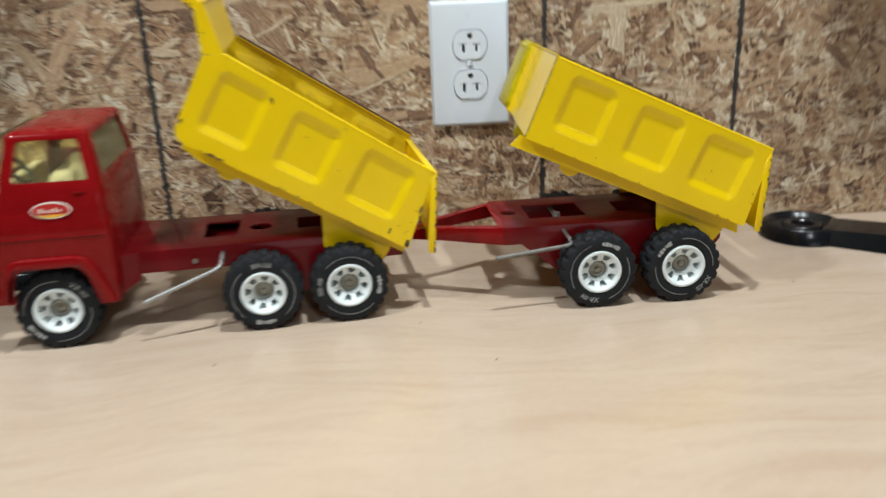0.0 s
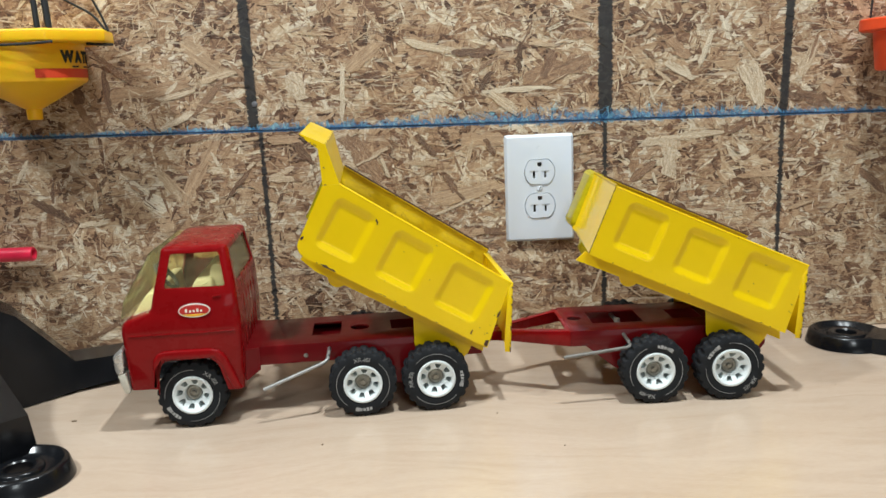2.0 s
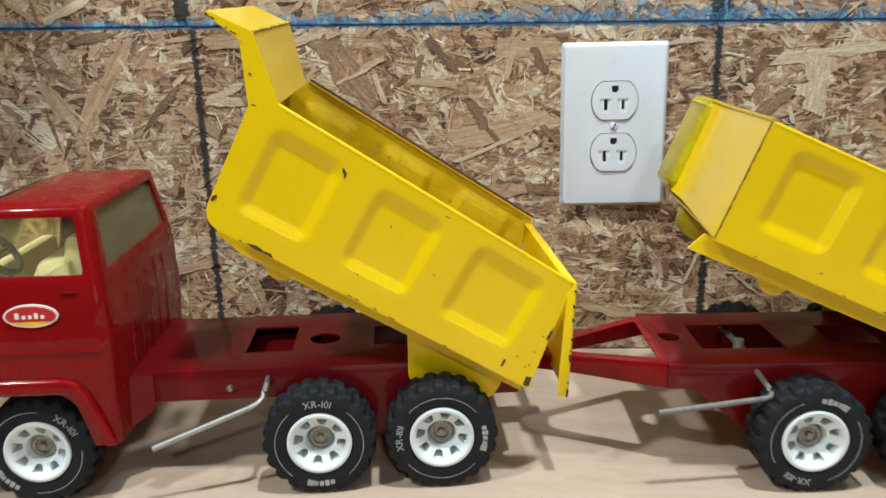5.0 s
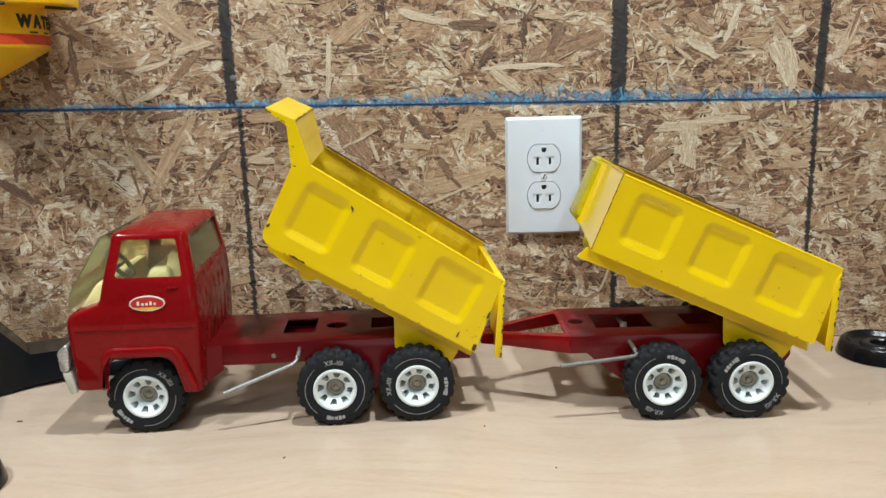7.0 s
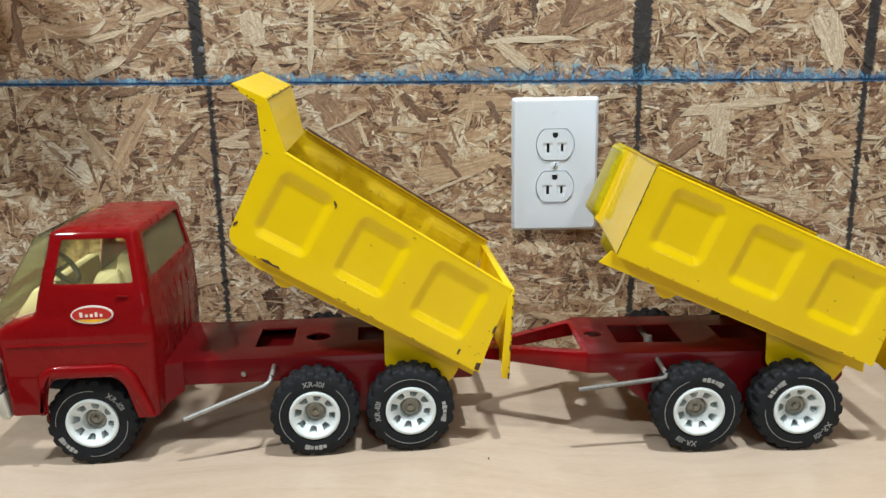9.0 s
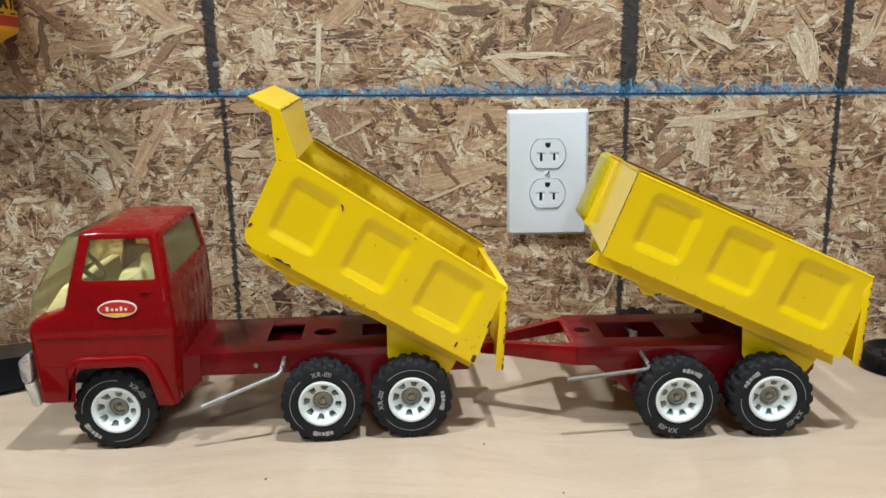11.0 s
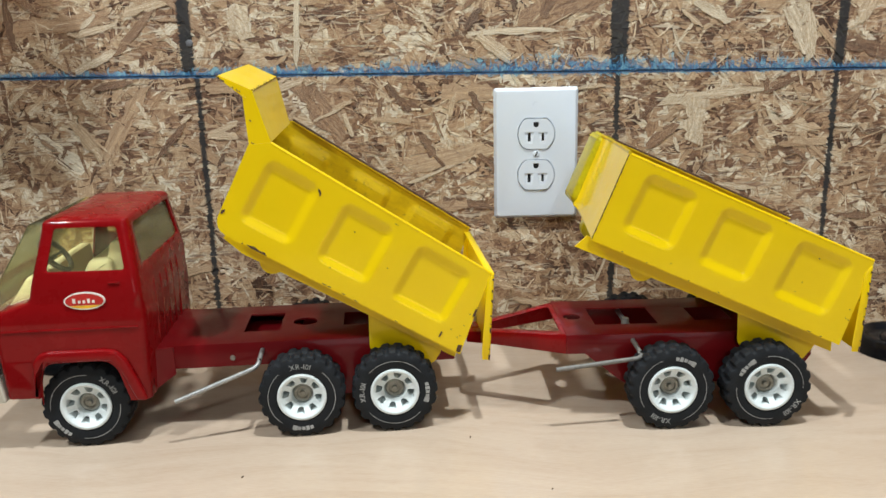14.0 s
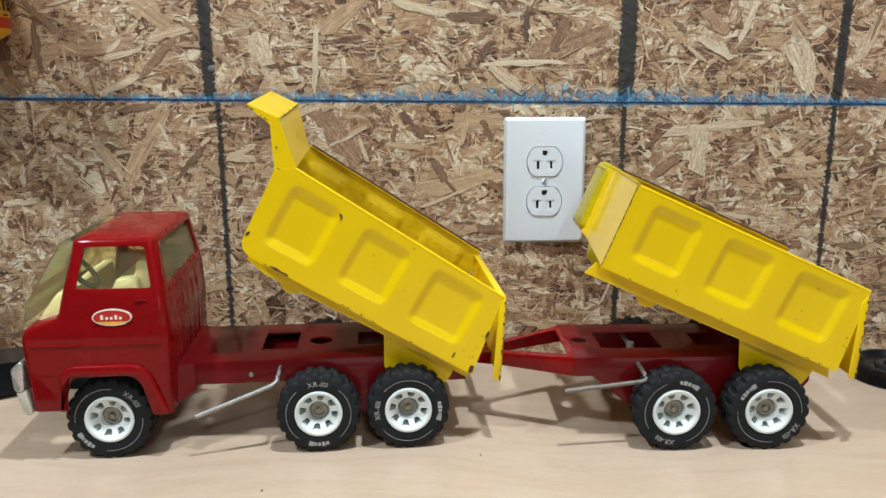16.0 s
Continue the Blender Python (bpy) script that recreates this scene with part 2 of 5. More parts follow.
def strand_board(name, whole):
    """Oriented strand board. Each strand takes its own tone and grain; printed black stud lines and a blue joint line lie on top."""
    n = Nodes(name)
    place = n.add("ShaderNodeNewGeometry")
    split = n.add("ShaderNodeSeparateXYZ")
    n.link(place.outputs["Position"], split.inputs[0])
    x, z = split.outputs[0], n.math("MULTIPLY_ADD", split.outputs[0], 0.0095, n.math("ADD", split.outputs[2], 0.0099))
    if whole:
        cells = n.add("ShaderNodeTexVoronoi", Scale=1.0, Randomness=1.0)
        n.link(n.coords("Object", (26, 26, 80), (0, 0.5, 0)), cells.inputs["Vector"])
        sep = n.add("ShaderNodeSeparateColor")
        n.link(cells.outputs["Color"], sep.inputs[0])
        tone_at = sep.outputs[0]
        along = n.coords("Object", (30, 30, 300))
    else:
        info = n.add("ShaderNodeObjectInfo")
        own = n.add("ShaderNodeSeparateColor")
        n.link(info.outputs["Color"], own.inputs[0])
        free = n.math("FRACT", n.math("ADD", place.outputs["Random Per Island"], n.math("MULTIPLY", info.outputs["Random"], 7.31)))
        fixed = n.math("MULTIPLY", own.outputs[0], n.math("SUBTRACT", 1.0, info.outputs["Alpha"]))
        free = n.math("MULTIPLY_ADD", free, 0.92, 0.08)
        tone_at = n.math("MULTIPLY_ADD", free, info.outputs["Alpha"], fixed)
        offset = n.add("ShaderNodeCombineXYZ")
        n.link(n.math("MULTIPLY", tone_at, 63.0), offset.inputs[2])
        moved = n.add("ShaderNodeVectorMath")
        n.link(n.coords("UV", (38.0, 700.0, 1.0)), moved.inputs[0])
        n.link(offset.outputs[0], moved.inputs[1])
        along = moved.outputs[0]
    grain = n.noise(along, 1.0, 4.0, 0.6, 0.3)
    blotch = n.noise(n.coords("Object", (1, 1, 1)), 70.0, 4.0, 0.65, 0.8)
    shift = n.math("MULTIPLY_ADD", n.math("SUBTRACT", blotch, 0.5), 0.75, n.math("MULTIPLY", n.math("SUBTRACT", grain, 0.5), 0.4))
    patch = n.noise(n.coords("Object", (1, 1, 1)), 16.0, 2.0, 0.5, 0.6)
    shift = n.math("MULTIPLY_ADD", n.math("SUBTRACT", patch, 0.5), 0.62, shift)
    fleck = n.noise(n.coords("Object", (1.0, 1.0, 1.6), (0, 0.3, 0)), 330.0, 3.0, 0.7, 0.5)
    shift = n.math("MULTIPLY_ADD", n.math("SUBTRACT", fleck, 0.5), 0.55, shift)
    tone = n.ramp(n.math("ADD", tone_at, shift), (
        (0.0, (0.060, 0.028, 0.016)), (0.08, (0.105, 0.053, 0.031)), (0.26, (0.218, 0.116, 0.066)),
        (0.50, (0.420, 0.266, 0.155)), (0.76, (0.52, 0.370, 0.232)), (0.92, (0.64, 0.53, 0.375)), (1.0, (0.74, 0.66, 0.52))))
    streak = n.ramp(grain, ((0.28, (0.60, 0.52, 0.46)), (0.5, (0.9, 0.88, 0.86)), (0.72, (1.22, 1.19, 1.14))))
    tone = n.mix(0.78, tone, streak, "MULTIPLY")
    # wisps, broken fibres and pressed-in dust that cross the strands
    for turn, scale, low, high, colour in ((0.5, 1.0, 0.57, 0.67, (0.60, 0.50, 0.37)), (-0.7, 1.3, 0.59, 0.69, (0.145, 0.078, 0.048)), (1.2, 1.2, 0.59, 0.68, (0.52, 0.42, 0.30)), (-0.1, 0.8, 0.59, 0.68, (0.21, 0.115, 0.072))):
        wisp = n.noise(n.coords("Object", (34 * scale, 34, 210 * scale), (0, turn, 0)), 1.0, 4.0, 0.65, 0.9)
        part_of = n.math("MINIMUM", n.math("MAXIMUM", n.math("DIVIDE", n.math("SUBTRACT", wisp, low), high - low), 0.0), 0.8)
        tone = n.mix(part_of, tone, colour)
    # printed stud lines
    ragged = n.noise(n.coords("Object", (1, 1, 1)), 160.0, 4.0, 0.7)
    wave = n.noise(n.coords("Object", (1, 1, 1)), 9.0, 2.0)
    bristle = n.noise(n.coords("Object", (30, 30, 560)), 1.0, 3.0, 0.7, 0.4)
    upper = n.math("GREATER_THAN", z, 0.2675)
    lines = None
    for above, below, lean_a, lean_b in ((-0.2834, -0.2763, -0.012, -0.005), (0.1162, 0.1160, 0.009, 0.009), (0.3190, 0.3188, 0.035, 0.006)):
        for x0, lean, half, side in ((above, lean_a, 0.0084 if 0 < above < 0.2 else 0.0064 if above < 0 else 0.0054, 1), (below, lean_b, 0.0031, 0)):
            at = n.math("MULTIPLY_ADD", n.math("SUBTRACT", z, 0.2675), lean, x0)
            off = n.math("ABSOLUTE", n.math("SUBTRACT", x, at))
            edge = n.math("SUBTRACT", n.math("MULTIPLY_ADD", bristle, 0.0085, n.math("MULTIPLY_ADD", ragged, 0.0070, half - 0.0076)), off)
            ink = n.math("MULTIPLY", edge, 900.0)
            ink = n.math("MINIMUM", n.math("MAXIMUM", ink, 0.0), 1.0)
            where = upper if side else n.math("SUBTRACT", 1.0, upper)
            ink = n.math("MULTIPLY", ink, where)
            lines = ink if lines is None else n.math("MAXIMUM", lines, ink)
    lines = n.math("MULTIPLY", lines, n.math("MULTIPLY_ADD", grain, 0.24, 0.84))
    tone = n.mix(n.math("MINIMUM", lines, 0.97), tone, (0.018, 0.019, 0.021))
    # blue edge seal along the joint, with patchy brushed overspray above it
    up = n.math("SUBTRACT", z, 0.2675)
    line = n.math("SUBTRACT", 1.0, n.math("DIVIDE", n.math("ABSOLUTE", n.math("MULTIPLY_ADD", ragged, -0.0035, n.math("ADD", up, 0.0022))), 0.0022))
    away = n.math("DIVIDE", n.math("ABSOLUTE", n.math("ADD", x, -0.06)), 0.40)
    reach = n.math("MULTIPLY_ADD", n.math("MAXIMUM", n.math("SUBTRACT", 1.0, away), 0.0), 0.0100, n.math("MULTIPLY_ADD", wave, 0.012, -0.0020))
    brushed = n.noise(n.coords("Object", (120, 120, 85), (0, 0.6, 0)), 1.0, 6.0, 0.75, 1.2)
    fade = n.math("DIVIDE", n.math("MAXIMUM", n.math("SUBTRACT", up, 0.0008), n.math("MULTIPLY", n.math("SUBTRACT", up, 0.0008), -2.6)), n.math("MAXIMUM", reach, 0.002))
    spray = n.math("MULTIPLY", n.math("SUBTRACT", brushed, n.math("MULTIPLY_ADD", fade, 0.17, 0.362)), 9.0)
    blue = n.math("MAXIMUM", n.math("MULTIPLY", line, 1.9), n.math("MINIMUM", spray, 0.90))
    blue = n.math("MINIMUM", n.math("MAXIMUM", blue, 0.0), 0.95)
    dye = n.ramp(brushed, ((0.35, (0.006, 0.060, 0.16)), (0.50, (0.010, 0.15, 0.36)), (0.62, (0.22, 0.45, 0.55))))
    tone = n.mix(blue, tone, n.mix(n.math("MINIMUM", n.math("MAXIMUM", line, 0.0), 1.0), dye, (0.009, 0.055, 0.14)))
    n.bump(grain, 0.35, 0.0005)
    return n.done(tone, n.math("MULTIPLY_ADD", grain, 0.2, 0.45))


OSB_STRAND = strand_board("wood_strand", False)
OSB_BASE = strand_board("strand_board", True)


# ---- mesh helpers ----
def part(name, bm, material, parent=None, label="", smooth=40.0):
    """Links a bmesh as one mesh object, under a thing or a part where one is given."""
    me = bpy.data.meshes.new(name)
    bmesh.ops.recalc_face_normals(bm, faces=bm.faces)
    bm.to_mesh(me)
    bm.free()
    return mesh_part(name, me, material, parent, label, smooth)


def mesh_part(name, me, material, parent=None, label="", smooth=40.0):
    me.materials.clear()
    me.materials.append(material)
    for p in me.polygons:
        p.use_smooth = smooth > 0
    if smooth > 0:
        me.set_sharp_from_angle(angle=radians(smooth))
    ob = new(name, me)
    if parent is not None:
        ob.parent = parent
    return tagged(ob, label)


def thing(name, m, label, category, group="", kind=""):
    ob = new(name)
    ob.empty_display_size = 0.02
    ob.matrix_world = m
    return tagged(ob, label, category, group, kind)


def box(bm, x0, x1, y0, y1, z0, z1, bevel=0.0, m=None, segments=2):
    made = bmesh.ops.create_cube(bm, size=1.0, matrix=Matrix.LocRotScale(((x0 + x1) / 2, (y0 + y1) / 2, (z0 + z1) / 2), None, (abs(x1 - x0), abs(y1 - y0), abs(z1 - z0))))
    verts = made["verts"]
    if bevel:
        edges = {e for v in verts for e in v.link_edges}
        cut = bmesh.ops.bevel(bm, geom=list(edges), offset=bevel, segments=segments, profile=0.5, affect="EDGES")
        verts = list({v for v in verts if v.is_valid} | set(cut["verts"]))
    if m is not None:
        bmesh.ops.transform(bm, matrix=m, verts=verts)
    return verts


def prism(bm, outline, lo, hi, axis="y", bevel=0.0, m=None, segments=2):
    """A solid from a 2D outline, from lo to hi along an axis. For y the outline is (x, z), for z (x, y), for x (y, z)."""
    def at(p, h):
        return {"y": (p[0], h, p[1]), "z": (p[0], p[1], h), "x": (h, p[0], p[1])}[axis]
    a, b = [bm.verts.new(at(p, lo)) for p in outline], [bm.verts.new(at(p, hi)) for p in outline]
    count = len(outline)
    faces = [bm.faces.new(a), bm.faces.new(b)]
    for i in range(count):
        faces.append(bm.faces.new((a[i], a[(i + 1) % count], b[(i + 1) % count], b[i])))
    bmesh.ops.recalc_face_normals(bm, faces=faces)
    verts = a + b
    if bevel:
        edges = {e for v in verts for e in v.link_edges}
        cut = bmesh.ops.bevel(bm, geom=list(edges), offset=bevel, segments=segments, profile=0.5, affect="EDGES")
        verts = list({v for v in verts if v.is_valid} | set(cut["verts"]))
    if m is not None:
        bmesh.ops.transform(bm, matrix=m, verts=verts)
    return verts


def lathe(bm, profile, axis="y", count=48, m=None, closed=False):
    """Turns a profile of (radius, height) about an axis."""
    rings = []
    for r, h in profile:
        ring = []
        for i in range(count):
            a = 2 * math.pi * i / count
            c, s = r * math.cos(a), r * math.sin(a)
            ring.append(bm.verts.new({"y": (c, h, s), "z": (c, s, h), "x": (h, c, s)}[axis]))
        rings.append(ring)
    pairs = list(zip(rings, rings[1:])) + ([(rings[-1], rings[0])] if closed else [])
    for a, b in pairs:
        for i in range(count):
            bm.faces.new((a[i], a[(i + 1) % count], b[(i + 1) % count], b[i]))
    if not closed:
        for ring in (rings[0], rings[-1]):
            bm.faces.new(ring)
    verts = [v for ring in rings for v in ring]
    if m is not None:
        bmesh.ops.transform(bm, matrix=m, verts=verts)
    return verts


def tube(bm, points, radius, count=10, ends=True):
    """A round wire along points."""
    pts = [Vector(p) for p in points]
    rings = []
    for i, p in enumerate(pts):
        way = (pts[min(i + 1, len(pts) - 1)] - pts[max(i - 1, 0)]).normalized()
        side = way.cross(Vector((0.123, 0.77, 0.31))).normalized()
        up = way.cross(side)
        rings.append([bm.verts.new(p + radius * (math.cos(2 * math.pi * k / count) * side + math.sin(2 * math.pi * k / count) * up)) for k in range(count)])
    for a, b in zip(rings, rings[1:]):
        for k in range(count):
            bm.faces.new((a[k], a[(k + 1) % count], b[(k + 1) % count], b[k]))
    if ends:
        bm.faces.new(rings[0]), bm.faces.new(rings[-1])


def rounded(points, radius, steps=4):
    """A polyline or outline in space with its inner corners rounded."""
    pts, out = [Vector(p) for p in points], []
    out.append(pts[0])
    for a, b, c in zip(pts, pts[1:], pts[2:]):
        r = min(radius, (a - b).length / 2, (c - b).length / 2)
        p, q = b + (a - b).normalized() * r, b + (c - b).normalized() * r
        for i in range(steps + 1):
            s = i / steps
            out.append((1 - s) ** 2 * p + 2 * s * (1 - s) * b + s * s * q)
    out.append(pts[-1])
    return out


def round_outline(points, radius, steps=3):
    """A closed 2D outline with rounded corners."""
    out, count = [], len(points)
    for i in range(count):
        a, b, c = (Vector(points[(i + k) % count]) for k in (-1, 0, 1))
        r = min(radius, (a - b).length / 2.1, (c - b).length / 2.1)
        p, q = b + (a - b).normalized() * r, b + (c - b).normalized() * r
        for k in range(steps + 1):
            s = k / steps
            v = (1 - s) ** 2 * p + 2 * s * (1 - s) * b + s * s * q
            out.append((v.x, v.y))
    return out


def circle(cx, cy, r, count=24):
    return [(cx + r * math.cos(2 * math.pi * i / count), cy + r * math.sin(2 * math.pi * i / count)) for i in range(count)]


def carve(bm, cutters, bevel=0.0, segments=2, angle=35.0):
    """Cuts solids out of a solid and rounds the edges; returns the mesh."""
    made = []

    def temp(b, name):
        bmesh.ops.recalc_face_normals(b, faces=b.faces)
        me = bpy.data.meshes.new(name)
        b.to_mesh(me)
        b.free()
        ob = new(name, me)
        made.append(ob)
        return ob
    body = temp(bm, "blank")
    for i, cutter in enumerate(cutters):
        mod = body.modifiers.new("cut", "BOOLEAN")
        mod.operation, mod.solver, mod.object = "DIFFERENCE", "EXACT", temp(cutter, "cutter")
    if bevel:
        mod = body.modifiers.new("round", "BEVEL")
        mod.width, mod.segments, mod.limit_method, mod.angle_limit = bevel, segments, "ANGLE", radians(angle)
        mod.use_clamp_overlap = True
    bpy.context.view_layer.update()
    me = bpy.data.meshes.new_from_object(body.evaluated_get(bpy.context.evaluated_depsgraph_get()))
    for ob in made:
        old = ob.data
        bpy.data.objects.remove(ob)
        bpy.data.meshes.remove(old)
    return me


def glyphs(bm, text, size, place, thick=0.0002, bold=0.0):
    """Built-in letters as thin solids; place gives the pose for each one from its middle along the line (metres from the text's centre)."""
    widths, meshes = [], []
    for ch in text:
        curve = bpy.data.curves.new("letter", "FONT")
        curve.body, curve.size, curve.extrude = ch, size, thick
        curve.resolution_u, curve.offset = 3, bold
        ob = new("letter", curve)
        bpy.context.view_layer.update()
        me = bpy.data.meshes.new_from_object(ob.evaluated_get(bpy.context.evaluated_depsgraph_get()))
        xs = [v.co.x for v in me.vertices] or [0, size * 0.3]
        widths.append((min(xs), max(xs)))
        meshes.append(me)
        bpy.data.objects.remove(ob)
        bpy.data.curves.remove(curve)
    gap = size * 0.12
    total = sum(b - a for a, b in widths) + gap * (len(text) - 1)
    s = -total / 2
    for me, (a, b) in zip(meshes, widths):
        before = set(bm.verts)
        bm.from_mesh(me)
        fresh = [v for v in bm.verts if v not in before]
        bmesh.ops.transform(bm, matrix=place(s + (b - a) / 2) @ Matrix.Translation((-(a + b) / 2, -size * 0.35, 0)), verts=fresh)
        bpy.data.meshes.remove(me)
        s += b - a + gap


# ---- the room ----
def slab(name, x0, x1, y0, y1, z0, z1, material, label, category="wall", bevel=0.0):
    bm = bmesh.new()
    box(bm, x0, x1, y0, y1, z0, z1, bevel)
    return tagged(part(name, bm, material, None, label, 0), label, category, "", "structure")


wall_north = slab("wall_north", -3.0, 3.0, 0.016, 0.12, -0.90, 1.62, LUMBER, "stud wall behind strand board sheathing")
# unseen wall; its window opening and frame are added round the frontal fill
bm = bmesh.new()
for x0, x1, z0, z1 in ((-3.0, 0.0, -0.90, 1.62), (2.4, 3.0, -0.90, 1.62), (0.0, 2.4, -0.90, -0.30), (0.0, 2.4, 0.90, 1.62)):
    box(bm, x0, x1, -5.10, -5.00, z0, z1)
tagged(part("wall_south", bm, DRYWALL, None, "", 0), "plain painted room wall, unseen, with a wide window opening added for fill light", "wall", "", "structure")
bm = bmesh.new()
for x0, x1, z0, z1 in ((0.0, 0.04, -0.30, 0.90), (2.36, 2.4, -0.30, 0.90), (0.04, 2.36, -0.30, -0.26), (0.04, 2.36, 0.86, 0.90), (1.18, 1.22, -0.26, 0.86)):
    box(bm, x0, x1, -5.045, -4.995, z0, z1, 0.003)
tagged(part("added_window", bm, PLATE_WHITE, None, "", 0), "white frame of the added, unseen window", "window", "", "structure")
slab("wall_west", -3.10, -3.00, -5.00, 0.0, -0.90, 1.62, DRYWALL, "plain pale painted room wall")
slab("wall_east", 3.00, 3.10, -5.00, 0.0, -0.90, 1.62, DRYWALL, "plain pale painted room wall")
slab("ceiling", -3.1, 3.1, -5.1, 0.12, 1.62, 1.70, CEILING_PAINT, "plain white painted ceiling", "ceiling")
slab("floor", -3.1, 3.1, -5.1, 0.12, -1.0, -0.90, CONCRETE, "grey concrete workshop floor", "floor")



def joint_at(x):
    """The joint between the two sheets runs slightly out of level."""
    return 0.2576 - 0.0095 * x


def sheet(name, low, high, label):
    bm = bmesh.new()
    prism(bm, [(-2.98, low[0]), (2.98, low[1]), (2.98, high[1]), (-2.98, high[0])], 0.0, 0.015)
    return tagged(part(name, bm, OSB_BASE, None, label, 0), label, "wall", "", "structure")


sheet_low = sheet("lower_sheet", (-0.88, -0.88), (joint_at(-2.98) - 0.0002, joint_at(2.98) - 0.0002), "lower sheet of oriented strand board")
sheet_high = sheet("upper_sheet", (joint_at(-2.98) + 0.0002, joint_at(2.98) + 0.0002), (1.61, 1.61), "upper sheet of oriented strand board with printed black lines")

# the workbench
bench = thing("workbench", pose(0, 0, 0), "long workbench with a pale varnished maple top against the wall", "workbench")
bm = bmesh.new()
box(bm, -1.6, 1.6, -0.66, -0.001, -0.022, 0.0, 0.0012)
part("bench_top", bm, WOOD, bench, "pale maple veneer top", 0)
bm = bmesh.new()
box(bm, -1.58, 1.58, -0.64, -0.60, -0.12, -0.0225, 0.002)
part("apron", bm, LUMBER, bench)
for x in (-1.54, 0.0, 1.54):
    for y in (-0.62, -0.06):
        bm = bmesh.new()
        box(bm, x - 0.045, x + 0.045, y - 0.02, y + 0.02, -0.899, -0.121 if y < -0.3 else -0.0225, 0.003)
        part("leg", bm, LUMBER, bench)


# ---- the duplex outlet ----
def build_outlet():
    outlet = thing("wall_outlet", pose(0.0397, 0.0, 0.1812), "white duplex outlet with a smooth plastic cover plate", "outlet")
    hw, hh = 0.0400, 0.0620
    plate = bmesh.new()
    prism(plate, round_outline([(-hw, -hh), (hw, -hh), (hw, hh), (-hw, hh)], 0.003), -0.0062, -0.0004)
    # bevelled rim: the front face is drawn in
    for v in plate.verts:
        if v.co.y < -0.005:
            v.co.x *= (hw - 0.0028) / hw
            v.co.z *= (hh - 0.0028) / hh
    shape = [(0.0172 * math.cos(a), 0.0172 * math.sin(a)) for a in (2 * math.pi * i / 40 for i in range(40))]
    shape = [(x, max(-0.0142, min(0.0142, z))) for x, z in shape]
    cutters = []
    for cz in (0.0190, -0.0198):
        c = bmesh.new()
        prism(c, [(x * 1.02, z * 1.02 + cz) for x, z in shape], -0.02, -0.0035)
        cutters.append(c)
    mesh_part("cover_plate", carve(plate, cutters, 0.0009, 3), PLATE_WHITE, outlet, "white plastic cover plate", 14)
    for cz in (0.0190, -0.0198):
        face = bmesh.new()
        prism(face, [(x * 0.985, z * 0.985 + cz) for x, z in shape], -0.0074, -0.0034)
        cuts = []
        for x0, x1, z0, z1 in ((-0.0079, -0.0051, -0.0052, 0.0032), (0.0051, 0.0075, -0.0046, 0.0026)):
            c = bmesh.new()
            box(c, x0, x1, -0.02, -0.0042, z0 + cz - 0.002, z1 + cz - 0.002)
            cuts.append(c)
        c = bmesh.new()
        prism(c, [(-0.0026, 0.0110 + cz), (0.0026, 0.0110 + cz), (0.0026, 0.0078 + cz), (0.0013, 0.0060 + cz), (-0.0013, 0.0060 + cz), (-0.0026, 0.0078 + cz)], -0.02, -0.0042)
        cuts.append(c)
        for x0 in (-0.0068, 0.0062):
            c = bmesh.new()
            verts = prism(c, round_outline([(x0 - 0.0052, 0.0030 + cz), (x0 + 0.0052, 0.0030 + cz), (x0 + 0.0034, -0.0095 + cz), (x0 - 0.0034, -0.0095 + cz)], 0.0012), -0.0077, -0.0067)
            for v in verts:
                if v.co.y > -0.007:
                    v.co.z -= 0.0036 if v.co.z > cz - 0.002 else -0.0008
                    v.co.x = x0 + 0.75 * (v.co.x - x0)
                if v.co.y > -0.007 and v.co.z < cz - 0.004:
                    v.co.y = -0.0072
            cuts.append(c)
        rec = mesh_part("receptacle", carve(face, cuts, 0.0004, 2), PLATE_WHITE, outlet, "", 14)
        for x0, x1, z0, z1 in ((-0.0079, -0.0051, -0.0052, 0.0032), (0.0051, 0.0075, -0.0046, 0.0026), (-0.0026, 0.0026, 0.0078, 0.0130)):
            dark = bmesh.new()
            box(dark, x0 - 0.0002, x1 + 0.0002, -0.0046, -0.0038, z0 + cz - 0.0022, z1 + cz - 0.0018)
            part("slot", dark, SLOT_DARK, rec, "dark contact slot", 0)
    bm = bmesh.new()
    lathe(bm, ((0.0001, -0.0078), (0.0024, -0.0074), (0.0031, -0.0064), (0.0031, -0.005)), "y", 20)
    c = bmesh.new()
    box(c, -0.0004, 0.0004, -0.01, -0.0070, -0.0035, 0.0035, m=pose(0, 0, 0, 0, 25, 0))
    mesh_part("screw", carve(bm, [c]), PLATE_WHITE, outlet, "white slotted cover screw")
    bm = bmesh.new()
    box(bm, -0.0005, 0.0005, -0.0079, -0.0072, -0.0027, 0.0027, m=pose(0, 0, 0, 0, 25, 0))
    part("screw_slot", bm, SLOT_DARK, outlet, "dark screw slot", 0)


build_outlet()


# ---- wheels ----
R = 0.0316


